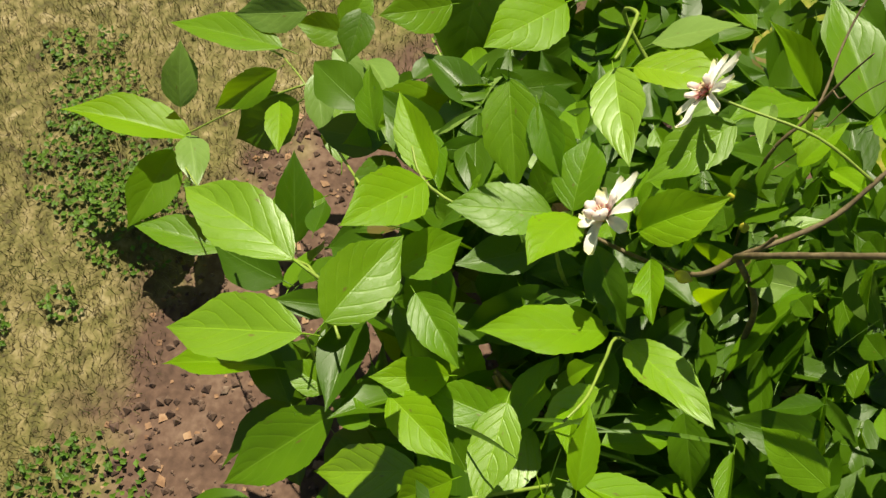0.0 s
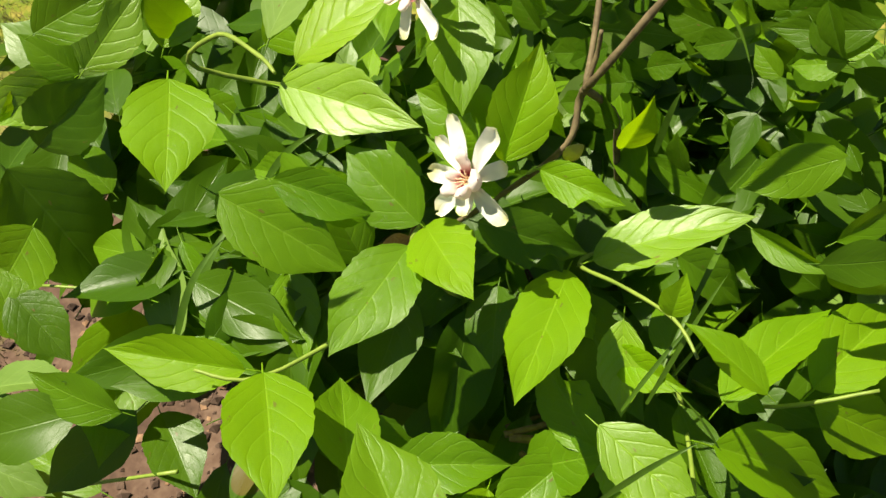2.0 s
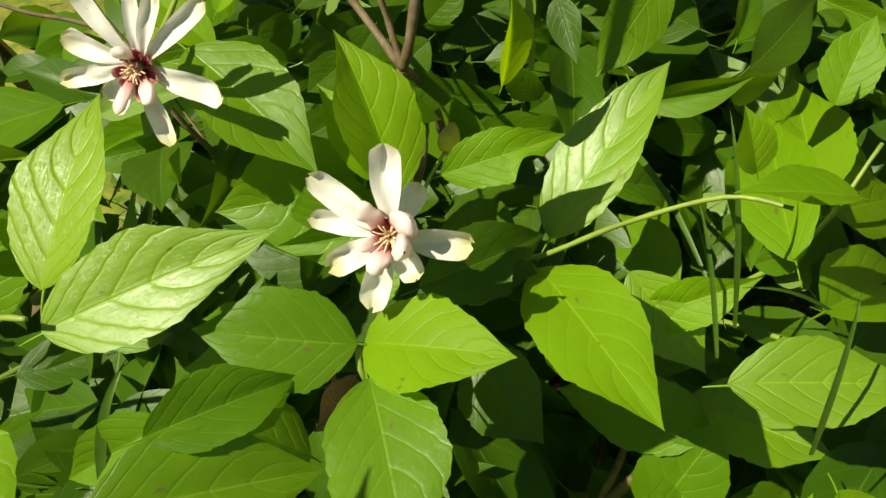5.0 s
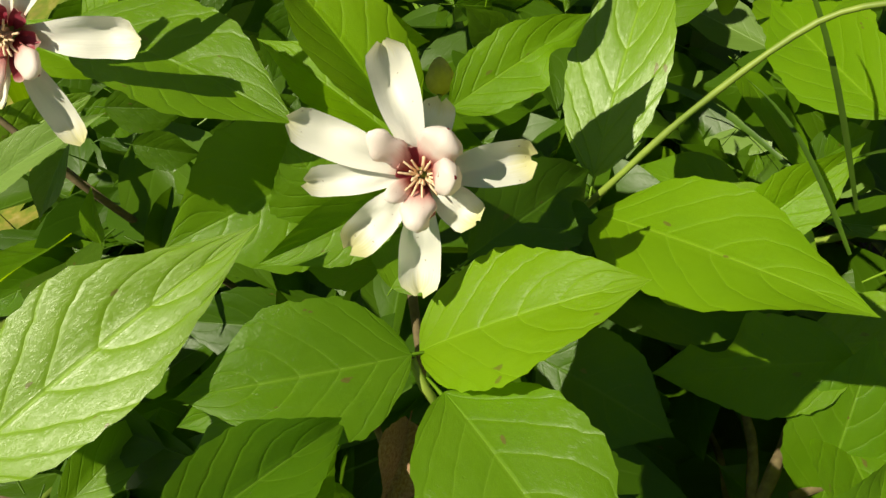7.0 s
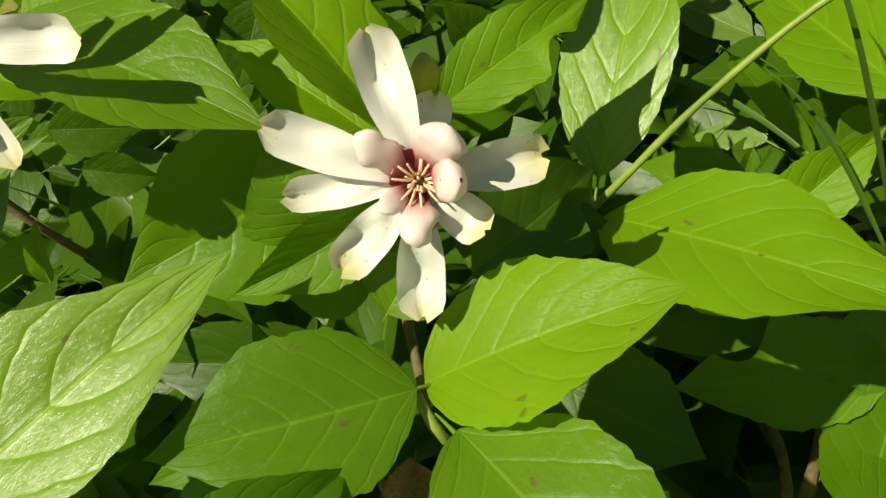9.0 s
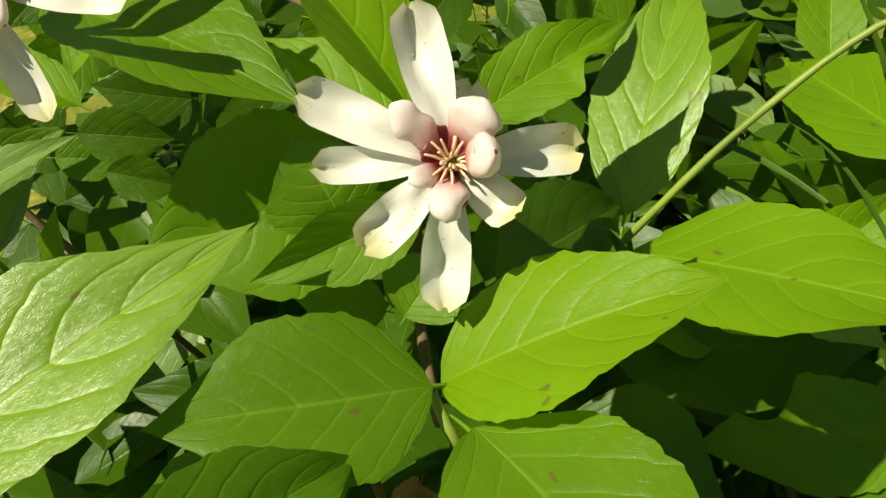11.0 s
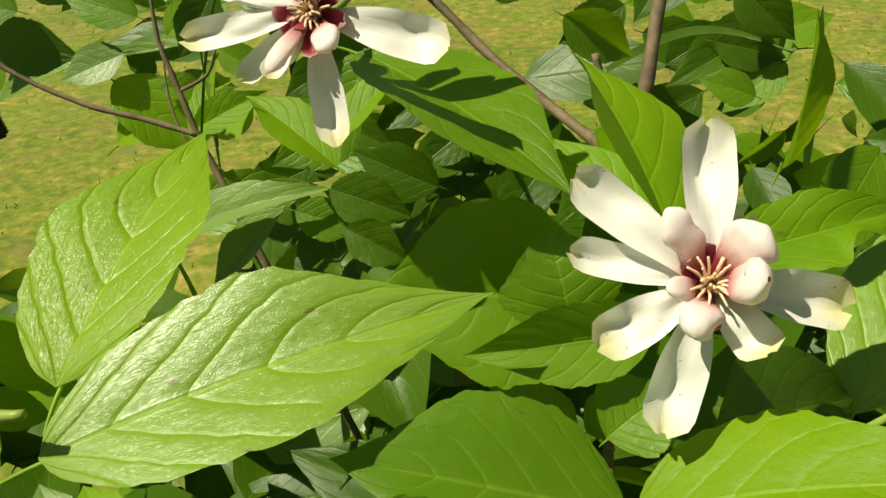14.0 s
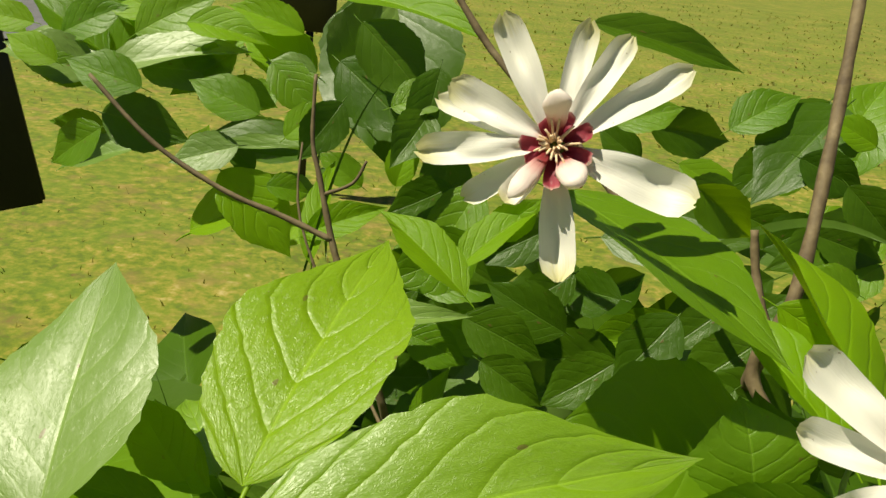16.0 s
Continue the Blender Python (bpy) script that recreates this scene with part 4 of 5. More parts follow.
leaf((-0.061, 0.341, 0.753), (-0.017, 0.349, 0.768), 0.029, (-0.08, -0.74, 0.67), "mid", 0, shrub)
leaf((-0.039, 0.352, 0.729), (-0.071, 0.361, 0.748), 0.024, (-0.11, -0.96, 0.26), "old", 0, shrub)
leaf((0.077, 0.381, 0.737), (0.125, 0.373, 0.718), 0.033, (-0.11, -0.98, 0.16), "old", 0, shrub)
leaf((0.140, 0.359, 0.734), (0.169, 0.373, 0.762), 0.027, (-0.32, -0.66, 0.68), "mid", 0, shrub)
leaf((0.084, 0.338, 0.695), (0.131, 0.333, 0.683), 0.030, (-0.04, -0.97, 0.24), "old", 0, shrub)
leaf((0.098, 0.284, 0.676), (0.062, 0.289, 0.688), 0.024, (0.09, -0.79, 0.60), "mid", 0, shrub)
leaf((0.131, 0.389, 0.750), (0.095, 0.396, 0.766), 0.025, (0.04, -0.88, 0.47), "young", 0, shrub)
leaf((-0.205, 0.222, 0.656), (-0.165, 0.216, 0.642), 0.027, (0.04, -0.87, 0.49), "old", 0, shrub)
leaf((-0.125, 0.218, 0.644), (-0.166, 0.222, 0.654), 0.026, (0.03, -0.88, 0.47), "mid", 1, shrub)
leaf((-0.123, -0.104, 0.690), (-0.073, -0.048, 0.629), 0.052, (-0.09, -0.30, 0.95), "mid", 0, shrub)
leaf((-0.041, 0.030, 0.684), (-0.049, 0.047, 0.719), 0.046, (-0.05, -0.80, 0.60), "mid", 4, shrub)
leaf((-0.028, 0.071, 0.682), (-0.124, 0.046, 0.681), 0.075, (0.05, -0.75, 0.66), "mid", 1, shrub)
leaf((-0.010, 0.030, 0.683), (-0.081, 0.017, 0.682), 0.030, (0.10, -0.85, 0.50), "mid", 3, shrub)
leaf((-0.030, 0.004, 0.653), (-0.004, 0.018, 0.665), 0.034, (-0.25, -0.70, 0.66), "mid", 1, shrub)
leaf((0.008, 0.054, 0.628), (0.077, 0.034, 0.615), 0.072, (0.05, -0.55, 0.83), "old", 2, shrub)
leaf((0.026, 0.001, 0.558), (0.077, -0.057, 0.538), 0.062, (-0.1, -0.6, 0.8), "old", 0, shrub)

# woody stems and green shoots
BASE = (0.06, 0.26, 0.0)
FORK = (-0.006, 0.142, 0.700)
stem("stem", [BASE, (0.05, 0.22, 0.25), (0.005, 0.20, 0.50), (0.000, 0.185, 0.62), FORK], 0.0048, 0.0034, BARK, shrub)
stem("branch", [FORK, (-0.010, 0.140, 0.680), (0.003, 0.112, 0.655), (-0.02, 0.06, 0.61), (-0.03, -0.02, 0.62), (-0.03, -0.034, 0.650)], 0.0040, 0.0018, BARK, shrub)
stem("branch", [FORK, (-0.058, 0.214, 0.725), (-0.098, 0.247, 0.759), (-0.15, 0.28, 0.80), (-0.19, 0.30, 0.85)], 0.0031, 0.0020, BARK, shrub)
stem("branch", [FORK, (0.004, 0.150, 0.727), (0.020, 0.195, 0.787), (0.036, 0.246, 0.849), (0.055, 0.311, 0.924), (0.075, 0.375, 1.0)], 0.0037, 0.0030, BARK, shrub)
stem("branch", [FORK, (-0.012, 0.160, 0.722), (-0.016, 0.168, 0.745)], 0.0026, 0.0020, BARK, shrub)
stem("shoot", [(-0.098, 0.247, 0.759), (-0.115, 0.18, 0.785), (-0.124, 0.10, 0.79), (-0.127, 0.066, 0.794)], 0.0018, 0.0014, TWIG, shrub)
stem("stem", [(0.0, 0.28, 0.0), (-0.10, 0.20, 0.30), (-0.175, 0.160, 0.600), (-0.212, 0.185, 0.684), (-0.221, 0.192, 0.705), (-0.231, 0.202, 0.735), (-0.237, 0.209, 0.753), (-0.239, 0.219, 0.785)], 0.0030, 0.0009, BARK, shrub)
stem("branch", [(-0.221, 0.192, 0.705), (-0.250, 0.196, 0.714), (-0.280, 0.198, 0.723), (-0.320, 0.204, 0.743), (-0.356, 0.214, 0.772)], 0.0018, 0.0012, BARK, shrub)
stem("twig", [(-0.175, 0.160, 0.600), (-0.21, 0.20, 0.64), (-0.245, 0.23, 0.70), (-0.25, 0.25, 0.74)], 0.0011, 0.0006, BARK, shrub)
stem("twig", [(-0.228, 0.199, 0.727), (-0.214, 0.205, 0.733), (-0.208, 0.208, 0.745)], 0.0011, 0.0008, BARK, shrub)
stem("shoot", [(-0.30, 0.10, 0.45), (-0.40, -0.05, 0.56), (-0.33, -0.035, 0.66), (-0.245, -0.036, 0.70), (-0.21, -0.041, 0.710)], 0.0035, 0.0018, TWIG, shrub)
stem("shoot", [(0.05, 0.12, 0.50), (0.077, 0.055, 0.600), (0.13, 0.043, 0.655), (0.186, 0.035, 0.692), (0.22, 0.02, 0.70)], 0.0022, 0.0013, TWIG, shrub)
stem("shoot", [(-0.03, -0.036, 0.654), (-0.025, -0.05, 0.63), (0.0, -0.02, 0.52), (0.03, 0.12, 0.30)], 0.002, 0.003, TWIG, shrub)
stem("shoot", [(-0.02, 0.10, 0.35), (-0.04, -0.09, 0.52), (-0.056, -0.219, 0.569), (-0.10, -0.26, 0.58)], 0.003, 0.0016, TWIG, shrub)
stem("shoot", [(-0.15, 0.0, 0.33), (-0.25, -0.22, 0.46), (-0.36, -0.33, 0.47)], 0.003, 0.0015, TWIG, shrub)
stem("shoot", [(0.10, 0.0, 0.30), (0.10, -0.24, 0.48), (0.06, -0.42, 0.56), (0.02, -0.47, 0.58)], 0.0032, 0.0018, TWIG, shrub)
stem("shoot", [(0.15, 0.15, 0.30), (0.26, 0.10, 0.50), (0.33, 0.16, 0.57)], 0.003, 0.0016, TWIG, shrub)
stem("shoot", [(0.10, 0.20, 0.30), (0.24, 0.03, 0.52), (0.30, -0.05, 0.60)], 0.003, 0.0016, TWIG, shrub)
stem("shoot", [(-0.085, -0.338, 0.464), (-0.261, -0.498, 0.302), (-0.310, -0.545, 0.330), (-0.364, -0.614, 0.315)], 0.0022, 0.0014, TWIG, shrub)
stem("shoot", [(-0.310, -0.545, 0.330), (-0.266, -0.653, 0.278), (-0.213, -0.755, 0.221)], 0.0022, 0.0014, TWIG, shrub)
stem("shoot", [(0.155, -0.265, 0.521), (0.059, -0.355, 0.480), (0.015, -0.503, 0.353), (-0.180, -0.765, 0.208)], 0.0022, 0.0014, TWIG, shrub)
stem("shoot", [(0.216, -0.261, 0.434), (0.174, -0.298, 0.459), (0.165, -0.305, 0.531)], 0.0022, 0.0014, TWIG, shrub)
stem("shoot", [(-0.364, -0.614, 0.315), (-0.377, -0.693, 0.330), (-0.402, -0.732, 0.347)], 0.0022, 0.0014, TWIG, shrub)
stem("stem", [(0.112, -0.077, 0.459), (0.131, -0.041, 0.455), (0.142, -0.004, 0.442)], 0.0036, 0.0029, BARK, shrub)
stem("stem", [(0.118, -0.076, 0.460), (0.161, -0.033, 0.447), (0.196, 0.010, 0.427)], 0.0042, 0.0034, BARK, shrub)
stem("stem", [(0.151, -0.080, 0.431), (0.192, -0.037, 0.418), (0.226, 0.006, 0.397)], 0.0036, 0.0029, BARK, shrub)
stem("stem", [(0.135, -0.078, 0.458), (0.176, -0.077, 0.450), (0.208, -0.076, 0.433)], 0.0030, 0.0024, BARK, shrub)
stem("stem", [(0.104, -0.067, 0.442), (0.117, -0.029, 0.425), (0.122, 0.009, 0.401)], 0.0026, 0.0021, BARK, shrub)
stem("stem", [(-0.063, -0.013, 0.604), (-0.062, -0.031, 0.581), (-0.069, -0.049, 0.549)], 0.0022, 0.0018, BARK, shrub)
rs = random.Random(21)
for k in range(16):
    a = rs.uniform(0, 6.28)
    r = rs.uniform(0.18, 0.5)
    x, y = 0.05 + r * math.cos(a), 0.20 + r * math.sin(a) * 0.9
    b = (0.06 + rs.uniform(-0.08, 0.10), 0.24 + rs.uniform(-0.07, 0.07), 0.0)
    stem("stem", [b, (b[0] * 0.7 + x * 0.3, b[1] * 0.7 + y * 0.3, 0.2), (x, y, rs.uniform(0.36, 0.46))], rs.uniform(0.004, 0.0075), 0.0025, BARK, shrub)

# leaves deeper in the shrub, mostly in a dark colour standing in for shade
placed = [(o.matrix_world @ Vector((0, 0.5, 0))) for o in shrub.children if o.name.startswith("leaf")]
LOW = [blade_mesh("low", 60 + i, nu=10, nv=6, **kw) for i, kw in enumerate(SHAPES)]


def joined_leaves(name, rows, material, parent):
    co, faces, uvs = [], [], []
    for base, tip, width, normal, shape in rows:
        me = LOW[shape]
        m = leaf_matrix(base, tip, width, normal)
        start = len(co)
        co += [m @ v.co for v in me.vertices]
        lay = me.uv_layers[0].data
        for p in me.polygons:
            faces.append([start + v for v in p.vertices])
            uvs += [lay[i].uv for i in p.loop_indices]
    me = bpy.data.meshes.new(name)
    me.from_pydata(co, [], faces)
    lay = me.uv_layers.new(name="UVMap")
    lay.data.foreach_set("uv", [c for uv in uvs for c in uv])
    me.polygons.foreach_set("use_smooth", [True] * len(faces))
    me.materials.append(material)
    ob = new(name, me)
    ob.parent = parent
    tagged(ob, kind="stuff")
    return ob


def canopy(x, y):
    near = sorted(((p.x - x) ** 2 + (p.y - y) ** 2, p.z) for p in placed)[:5]
    w = [1 / (d + 0.002) for d, z in near]
    return sum(a * z for a, (d, z) in zip(w, near)) / sum(w), near[0][0] ** 0.5


rf = random.Random(8)
fill = {"old": [], "mid": [], "grey": []}
tries = 0
while sum(len(v) for v in fill.values()) < 1200 and tries < 14000:
    tries += 1
    x, y = rf.uniform(-0.75, 0.62), rf.uniform(-0.46, 0.62)
    top, far = canopy(x, y)
    edge = y + 0.46 - 0.25 * max(0, -x - 0.2)
    if far > 0.26 or (edge < 0.22 and rf.random() > edge / 0.4):
        continue
    if (x < -0.26 and y > 0.12 + 0.5 * rf.random()) or (x > -0.02 and y > 0.08 and rf.random() < 0.15):
        continue
    z = min(top - 0.06 - abs(rf.gauss(0, 0.11)), 0.53 - 0.20 * max(0, y - 0.05))
    if z < 0.05:
        continue
    a, L = rf.uniform(0, 6.283), rf.uniform(0.075, 0.145)
    dz = rf.uniform(-0.9, 0.55) * L
    z -= max(0, dz)
    tip = (x + L * math.cos(a), y + L * math.sin(a), z + dz)
    # hardly any mid green on this side; leaf colour carries the shade
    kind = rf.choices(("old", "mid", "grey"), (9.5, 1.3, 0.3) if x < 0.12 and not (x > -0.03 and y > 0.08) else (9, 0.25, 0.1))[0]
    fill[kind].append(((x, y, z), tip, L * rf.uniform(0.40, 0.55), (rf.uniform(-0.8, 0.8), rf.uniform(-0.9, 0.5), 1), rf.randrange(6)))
# low dark leaves at the back close gaps with painted shade
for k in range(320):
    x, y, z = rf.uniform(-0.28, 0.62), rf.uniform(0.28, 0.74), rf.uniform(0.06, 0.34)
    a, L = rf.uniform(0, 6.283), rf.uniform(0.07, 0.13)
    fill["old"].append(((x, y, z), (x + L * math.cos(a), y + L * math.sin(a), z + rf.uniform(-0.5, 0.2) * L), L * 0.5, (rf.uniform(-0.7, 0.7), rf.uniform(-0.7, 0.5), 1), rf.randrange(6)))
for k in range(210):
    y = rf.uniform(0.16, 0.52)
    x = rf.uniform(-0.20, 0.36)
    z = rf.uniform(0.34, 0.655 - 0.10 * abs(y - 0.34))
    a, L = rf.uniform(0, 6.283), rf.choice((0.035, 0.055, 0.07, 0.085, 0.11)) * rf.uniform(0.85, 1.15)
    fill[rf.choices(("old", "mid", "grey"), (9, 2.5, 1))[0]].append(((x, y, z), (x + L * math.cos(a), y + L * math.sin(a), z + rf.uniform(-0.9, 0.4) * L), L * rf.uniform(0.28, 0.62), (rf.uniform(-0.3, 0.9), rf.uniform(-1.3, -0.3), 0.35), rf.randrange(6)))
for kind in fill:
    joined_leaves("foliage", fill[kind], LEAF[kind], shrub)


# ---- flowers ----
def tepal_material(name, *stops):
    m, nt, bsdf, out = mat(name)
    uv = node(nt, "UVMap").outputs[0]
    sep = node(nt, "SeparateXYZ", Vector=uv)
    u, v = sep.outputs[1], sep.outputs[0]
    co = node(nt, "TexCoord").outputs["Object"]
    n = node(nt, "TexNoise", Vector=node(nt, "Mapping", Vector=uv, Scale=(26, 3, 1)).outputs[0], Scale=1.0, Detail=3.0).outputs[0]
    own = node(nt, "ObjectInfo").outputs["Random"]
    k = math_node(nt, "ADD", u, math_node(nt, "ADD", math_node(nt, "MULTIPLY", math_node(nt, "SUBTRACT", n, 0.5), 0.16), math_node(nt, "MULTIPLY", math_node(nt, "SUBTRACT", own, 0.6), 0.10)))
    c = ramp(nt, k, *stops)
    sp = node(nt, "TexNoise", Vector=co, Scale=420.0, Detail=1.0).outputs[0]
    c = mix_col(nt, math_node(nt, "MULTIPLY", math_node(nt, "GREATER_THAN", sp, 0.78), 0.6), c, (0.25, 0.16, 0.08))
    nt.links.new(c, bsdf.inputs["Base Color"])
    bsdf.inputs["Roughness"].default_value = 0.5
    b = node(nt, "Bump", Height=n, Strength=0.25, Distance=0.0006)
    nt.links.new(b.outputs[0], bsdf.inputs["Normal"])
    tr = node(nt, "BsdfTranslucent", Color=c)
    mx = node(nt, "MixShader", i0=0.30, i1=bsdf.outputs[0], i2=tr.outputs[0])
    nt.links.new(mx.outputs[0], out.inputs[0])
    return m


OUTER = tepal_material("cream_tepal", (0.0, (0.46, 0.12, 0.10)), (0.10, (0.80, 0.55, 0.46)), (0.19, (0.94, 0.92, 0.86)), (0.84, (0.94, 0.92, 0.82)), (0.99, (0.78, 0.74, 0.38)))
INNER = tepal_material("blush_tepal", (0.0, (0.24, 0.016, 0.025)), (0.20, (0.42, 0.07, 0.075)), (0.38, (0.80, 0.48, 0.44)), (0.56, (0.91, 0.77, 0.71)), (1.0, (0.93, 0.87, 0.80)))
MAROON = tepal_material("maroon_tepal", (0.0, (0.16, 0.008, 0.02)), (0.5, (0.26, 0.02, 0.045)), (0.85, (0.40, 0.07, 0.10)), (1.0, (0.70, 0.48, 0.42)))
STAMEN = noise_material("stamen", ((0.3, (0.74, 0.50, 0.30)), (0.6, (0.86, 0.70, 0.46)), (0.8, (0.90, 0.80, 0.60))), 200, 0.6, 0.2, 0.0004, 500)


def tepal(parent, tip, width, rise, hook, cup, material, back=0.0, start=0.003):
    """One petal-like tepal from the flower's heart to tip, in the flower's own right, up and outward axes."""
    bm = bmesh.new()
    layer = bm.loops.layers.uv.new("UVMap")
    t = Vector(tip)
    flat = Vector((t.x, t.y, 0.0))
    root = flat.normalized() * start if flat.length > 1e-4 else Vector()
    t = t - root
    L = t.length
    out = Vector((0, 0, 1))
    ctrl = t * 0.38 + out * rise * L
    rows = []
    nu, nv = 16, 8
    for i in range(nu + 1):
        u = i / nu
        p = root + 2 * u * (1 - u) * ctrl + u * u * t + out * (-back)
        d = (2 * (1 - 2 * u) * ctrl + 2 * u * t).normalized()
        side = d.cross(out)
        side = side.normalized() if side.length > 1e-4 else Vector((1, 0, 0))
        nrm = side.cross(d)
        s = min(1, u / 0.68)
        w = width * (0.38 + 0.62 * s * s * (3 - 2 * s))
        if u > 0.84:
            w *= max(0.0, 1 - ((u - 0.84) / 0.163) ** 2.6) ** 0.5
        bend = hook * L * max(0, u - 0.72) ** 2 * 9
        dish = -0.17 * width * math.exp(-((u - 0.76) / 0.15) ** 2) + 0.05 * width * math.sin(5 * u + 900 * tip[1])
        row = []
        for j in range(nv + 1):
            v = 2 * j / nv - 1
            q = p + side * v * w / 2 + nrm * (cup * width * v * v * (0.4 + u) + bend + dish * (1 - v * v))
            q += nrm * 0.05 * width * math.sin(v * 4 + u * 6 + tip[0] * 300)
            q -= d * bend * 0.25
            q += nrm * width * 0.16 * u * noise.noise(Vector((v * 1.7 + 90 * tip[0], u * 3.4, 90 * tip[1]))) + d * width * 0.14 * u * 0.4 * u * noise.noise(Vector((v * 1.4, 7.0, 120 * tip[0])))
            row.append((bm.verts.new(q), (j / nv, u)))
        rows.append(row)
    for a, b in zip(rows, rows[1:]):
        for j in range(nv):
            quad = (a[j], a[j + 1], b[j + 1], b[j])
            f = bm.faces.new([q[0] for q in quad])
            for loop, q in zip(f.loops, quad):
                loop[layer].uv = q[1]
    return part("tepal", bm, material, parent)


def knob(parent, tip, width, material):
    """A short fleshy inner tepal: thick, rolled in at its blunt tip."""
    t = Vector(tip)
    flat = Vector((t.x, t.y, 0.0))
    root = flat.normalized() * 0.0035
    ctrl = root + (t - root) * 0.42 + Vector((0, 0, 0.0045))
    bm = bmesh.new()
    layer = bm.loops.layers.uv.new("UVMap")
    rows = []
    nu, nv = 14, 12
    for i in range(nu + 1):
        u = i / nu
        p = (1 - u) ** 2 * root + 2 * u * (1 - u) * ctrl + u * u * t
        d = (2 * (1 - u) * (ctrl - root) + 2 * u * (t - ctrl)).normalized()
        side = d.cross(Vector((0, 0, 1)))
        side = side.normalized() if side.length > 1e-3 else Vector((1, 0, 0))
        nrm = side.cross(d)
        k = min(1, u / 0.62)
        w = width * (0.44 + 0.56 * k * k * (3 - 2 * k))
        if u > 0.66:
            w *= max(0.02, 1 - ((u - 0.66) / 0.342) ** 2.3) ** 0.55
        th = w * (0.16 + 0.20 * k)
        row = []
        for j in range(nv + 1):
            a = 2 * math.pi * j / nv
            hollow = 0.35 * th * max(0, math.sin(a)) * (1 - k * 0.6)
            row.append((p + side * math.cos(a) * w / 2 + nrm * (math.sin(a) * th - hollow + 0.10 * w * math.cos(a) ** 2) + nrm * 0.0022 * max(0, u - 0.6) * 2, (j / nv, u)))
        vs_ = [bm.verts.new(q + (q - p) * 0.55 * k * noise.noise(q * 150 + Vector((tip[0], tip[1], tip[2])) * 400)) for q, _ in row[:-1]]
        rows.append([(vs_[j % nv], row[j][1]) for j in range(nv + 1)])
    for a, b in zip(rows, rows[1:]):
        for j in range(nv):
            quad = (a[j], a[j + 1], b[j + 1], b[j])
            f = bm.faces.new([q[0] for q in quad])
            for loop, q in zip(f.loops, quad):
                loop[layer].uv = q[1]
    bm.faces.new([q[0] for q in rows[-1][:-1]])
    bm.normal_update()
    return part("tepal", bm, material, parent)


def flower(centre, toward, up, outer, inner, maroon, seed):
    o = Vector(toward).normalized()
    r = Vector(up).cross(o).normalized()
    m = Matrix((r, o.cross(r), o)).transposed().to_4x4()
    m.translation = centre
    bm = bmesh.new()
    bmesh.ops.create_uvsphere(bm, u_segments=14, v_segments=8, radius=0.0058, matrix=Matrix.Translation((0, 0, -0.005)) @ Matrix.Diagonal((1, 1, 1.15, 1)))
    head = part("flower", bm, TWIG, shrub, "cream sweetshrub flower with blush inner tepals and dark red heart")
    head.matrix_world = m
    for row in outer:
        tepal(head, row[:3], row[3] * 0.94, row[4], row[5], row[6], OUTER, 0.002)
    for row in inner:
        knob(head, row[:3], row[3] * 0.92, INNER)
    for row in maroon:
        tepal(head, row[:3], row[3], 0.10, 0.2, 0.18, MAROON, 0.0005, 0.0025)
    rnd = random.Random(seed)
    for k in range(26):
        a = 2 * math.pi * k / 26 + rnd.uniform(-0.2, 0.2)
        q = rnd.uniform(0.0015, 0.0095)
        bm = bmesh.new()
        tube(bm, [(0.002 * math.cos(a), 0.002 * math.sin(a), 0), (0.55 * q * math.cos(a), 0.55 * q * math.sin(a), 0.0065), (q * math.cos(a), q * math.sin(a), 0.0080 + rnd.uniform(-0.001, 0.002))], 0.00062, 0.0004, 5)
        part("stamen", bm, STAMEN, head)
    return head


flower((0.000, 0.000, 0.720), (-0.025, -0.729, 0.684), (0.370, 0.708, 0.602),
       [(-0.0514, 0.0187, 0.0040, 0.0171, 0.16, 0.10, 0.16),
        (-0.0450, -0.0044, 0.0000, 0.0133, 0.16, 0.12, 0.16),
        (-0.0167, 0.0500, 0.0060, 0.0185, 0.16, 0.14, 0.16),
        (0.0440, 0.0080, -0.0040, 0.0185, 0.22, -0.10, 0.16),
        (-0.0268, -0.0296, -0.0040, 0.0171, 0.16, 0.16, 0.16),
        (0.0006, -0.0476, -0.0120, 0.0181, 0.16, 0.10, 0.16),
        (0.0222, -0.0175, 0.0040, 0.0165, 0.16, 0.25, 0.16),
        (0.0060, 0.0278, -0.0140, 0.0151, 0.16, 0.20, 0.16)],
       [(-0.0212, 0.0157, 0.0120, 0.0121, 0.5), (0.0095, 0.0190, 0.0170, 0.0175, 0.8), (0.0140, 0.0010, 0.0230, 0.0160, 1.0), (-0.0010, -0.0215, 0.0130, 0.0145, 0.9), (-0.0139, -0.0095, 0.0120, 0.0085, 0.8)],
       [(-0.0111, 0.0026, 0.0060, 0.0065), (-0.0030, -0.0155, 0.0060, 0.0060), (0.0040, -0.0175, 0.0080, 0.0056), (-0.0060, 0.0117, 0.0060, 0.0060), (0.0091, 0.0107, 0.0060, 0.0052)], 3)
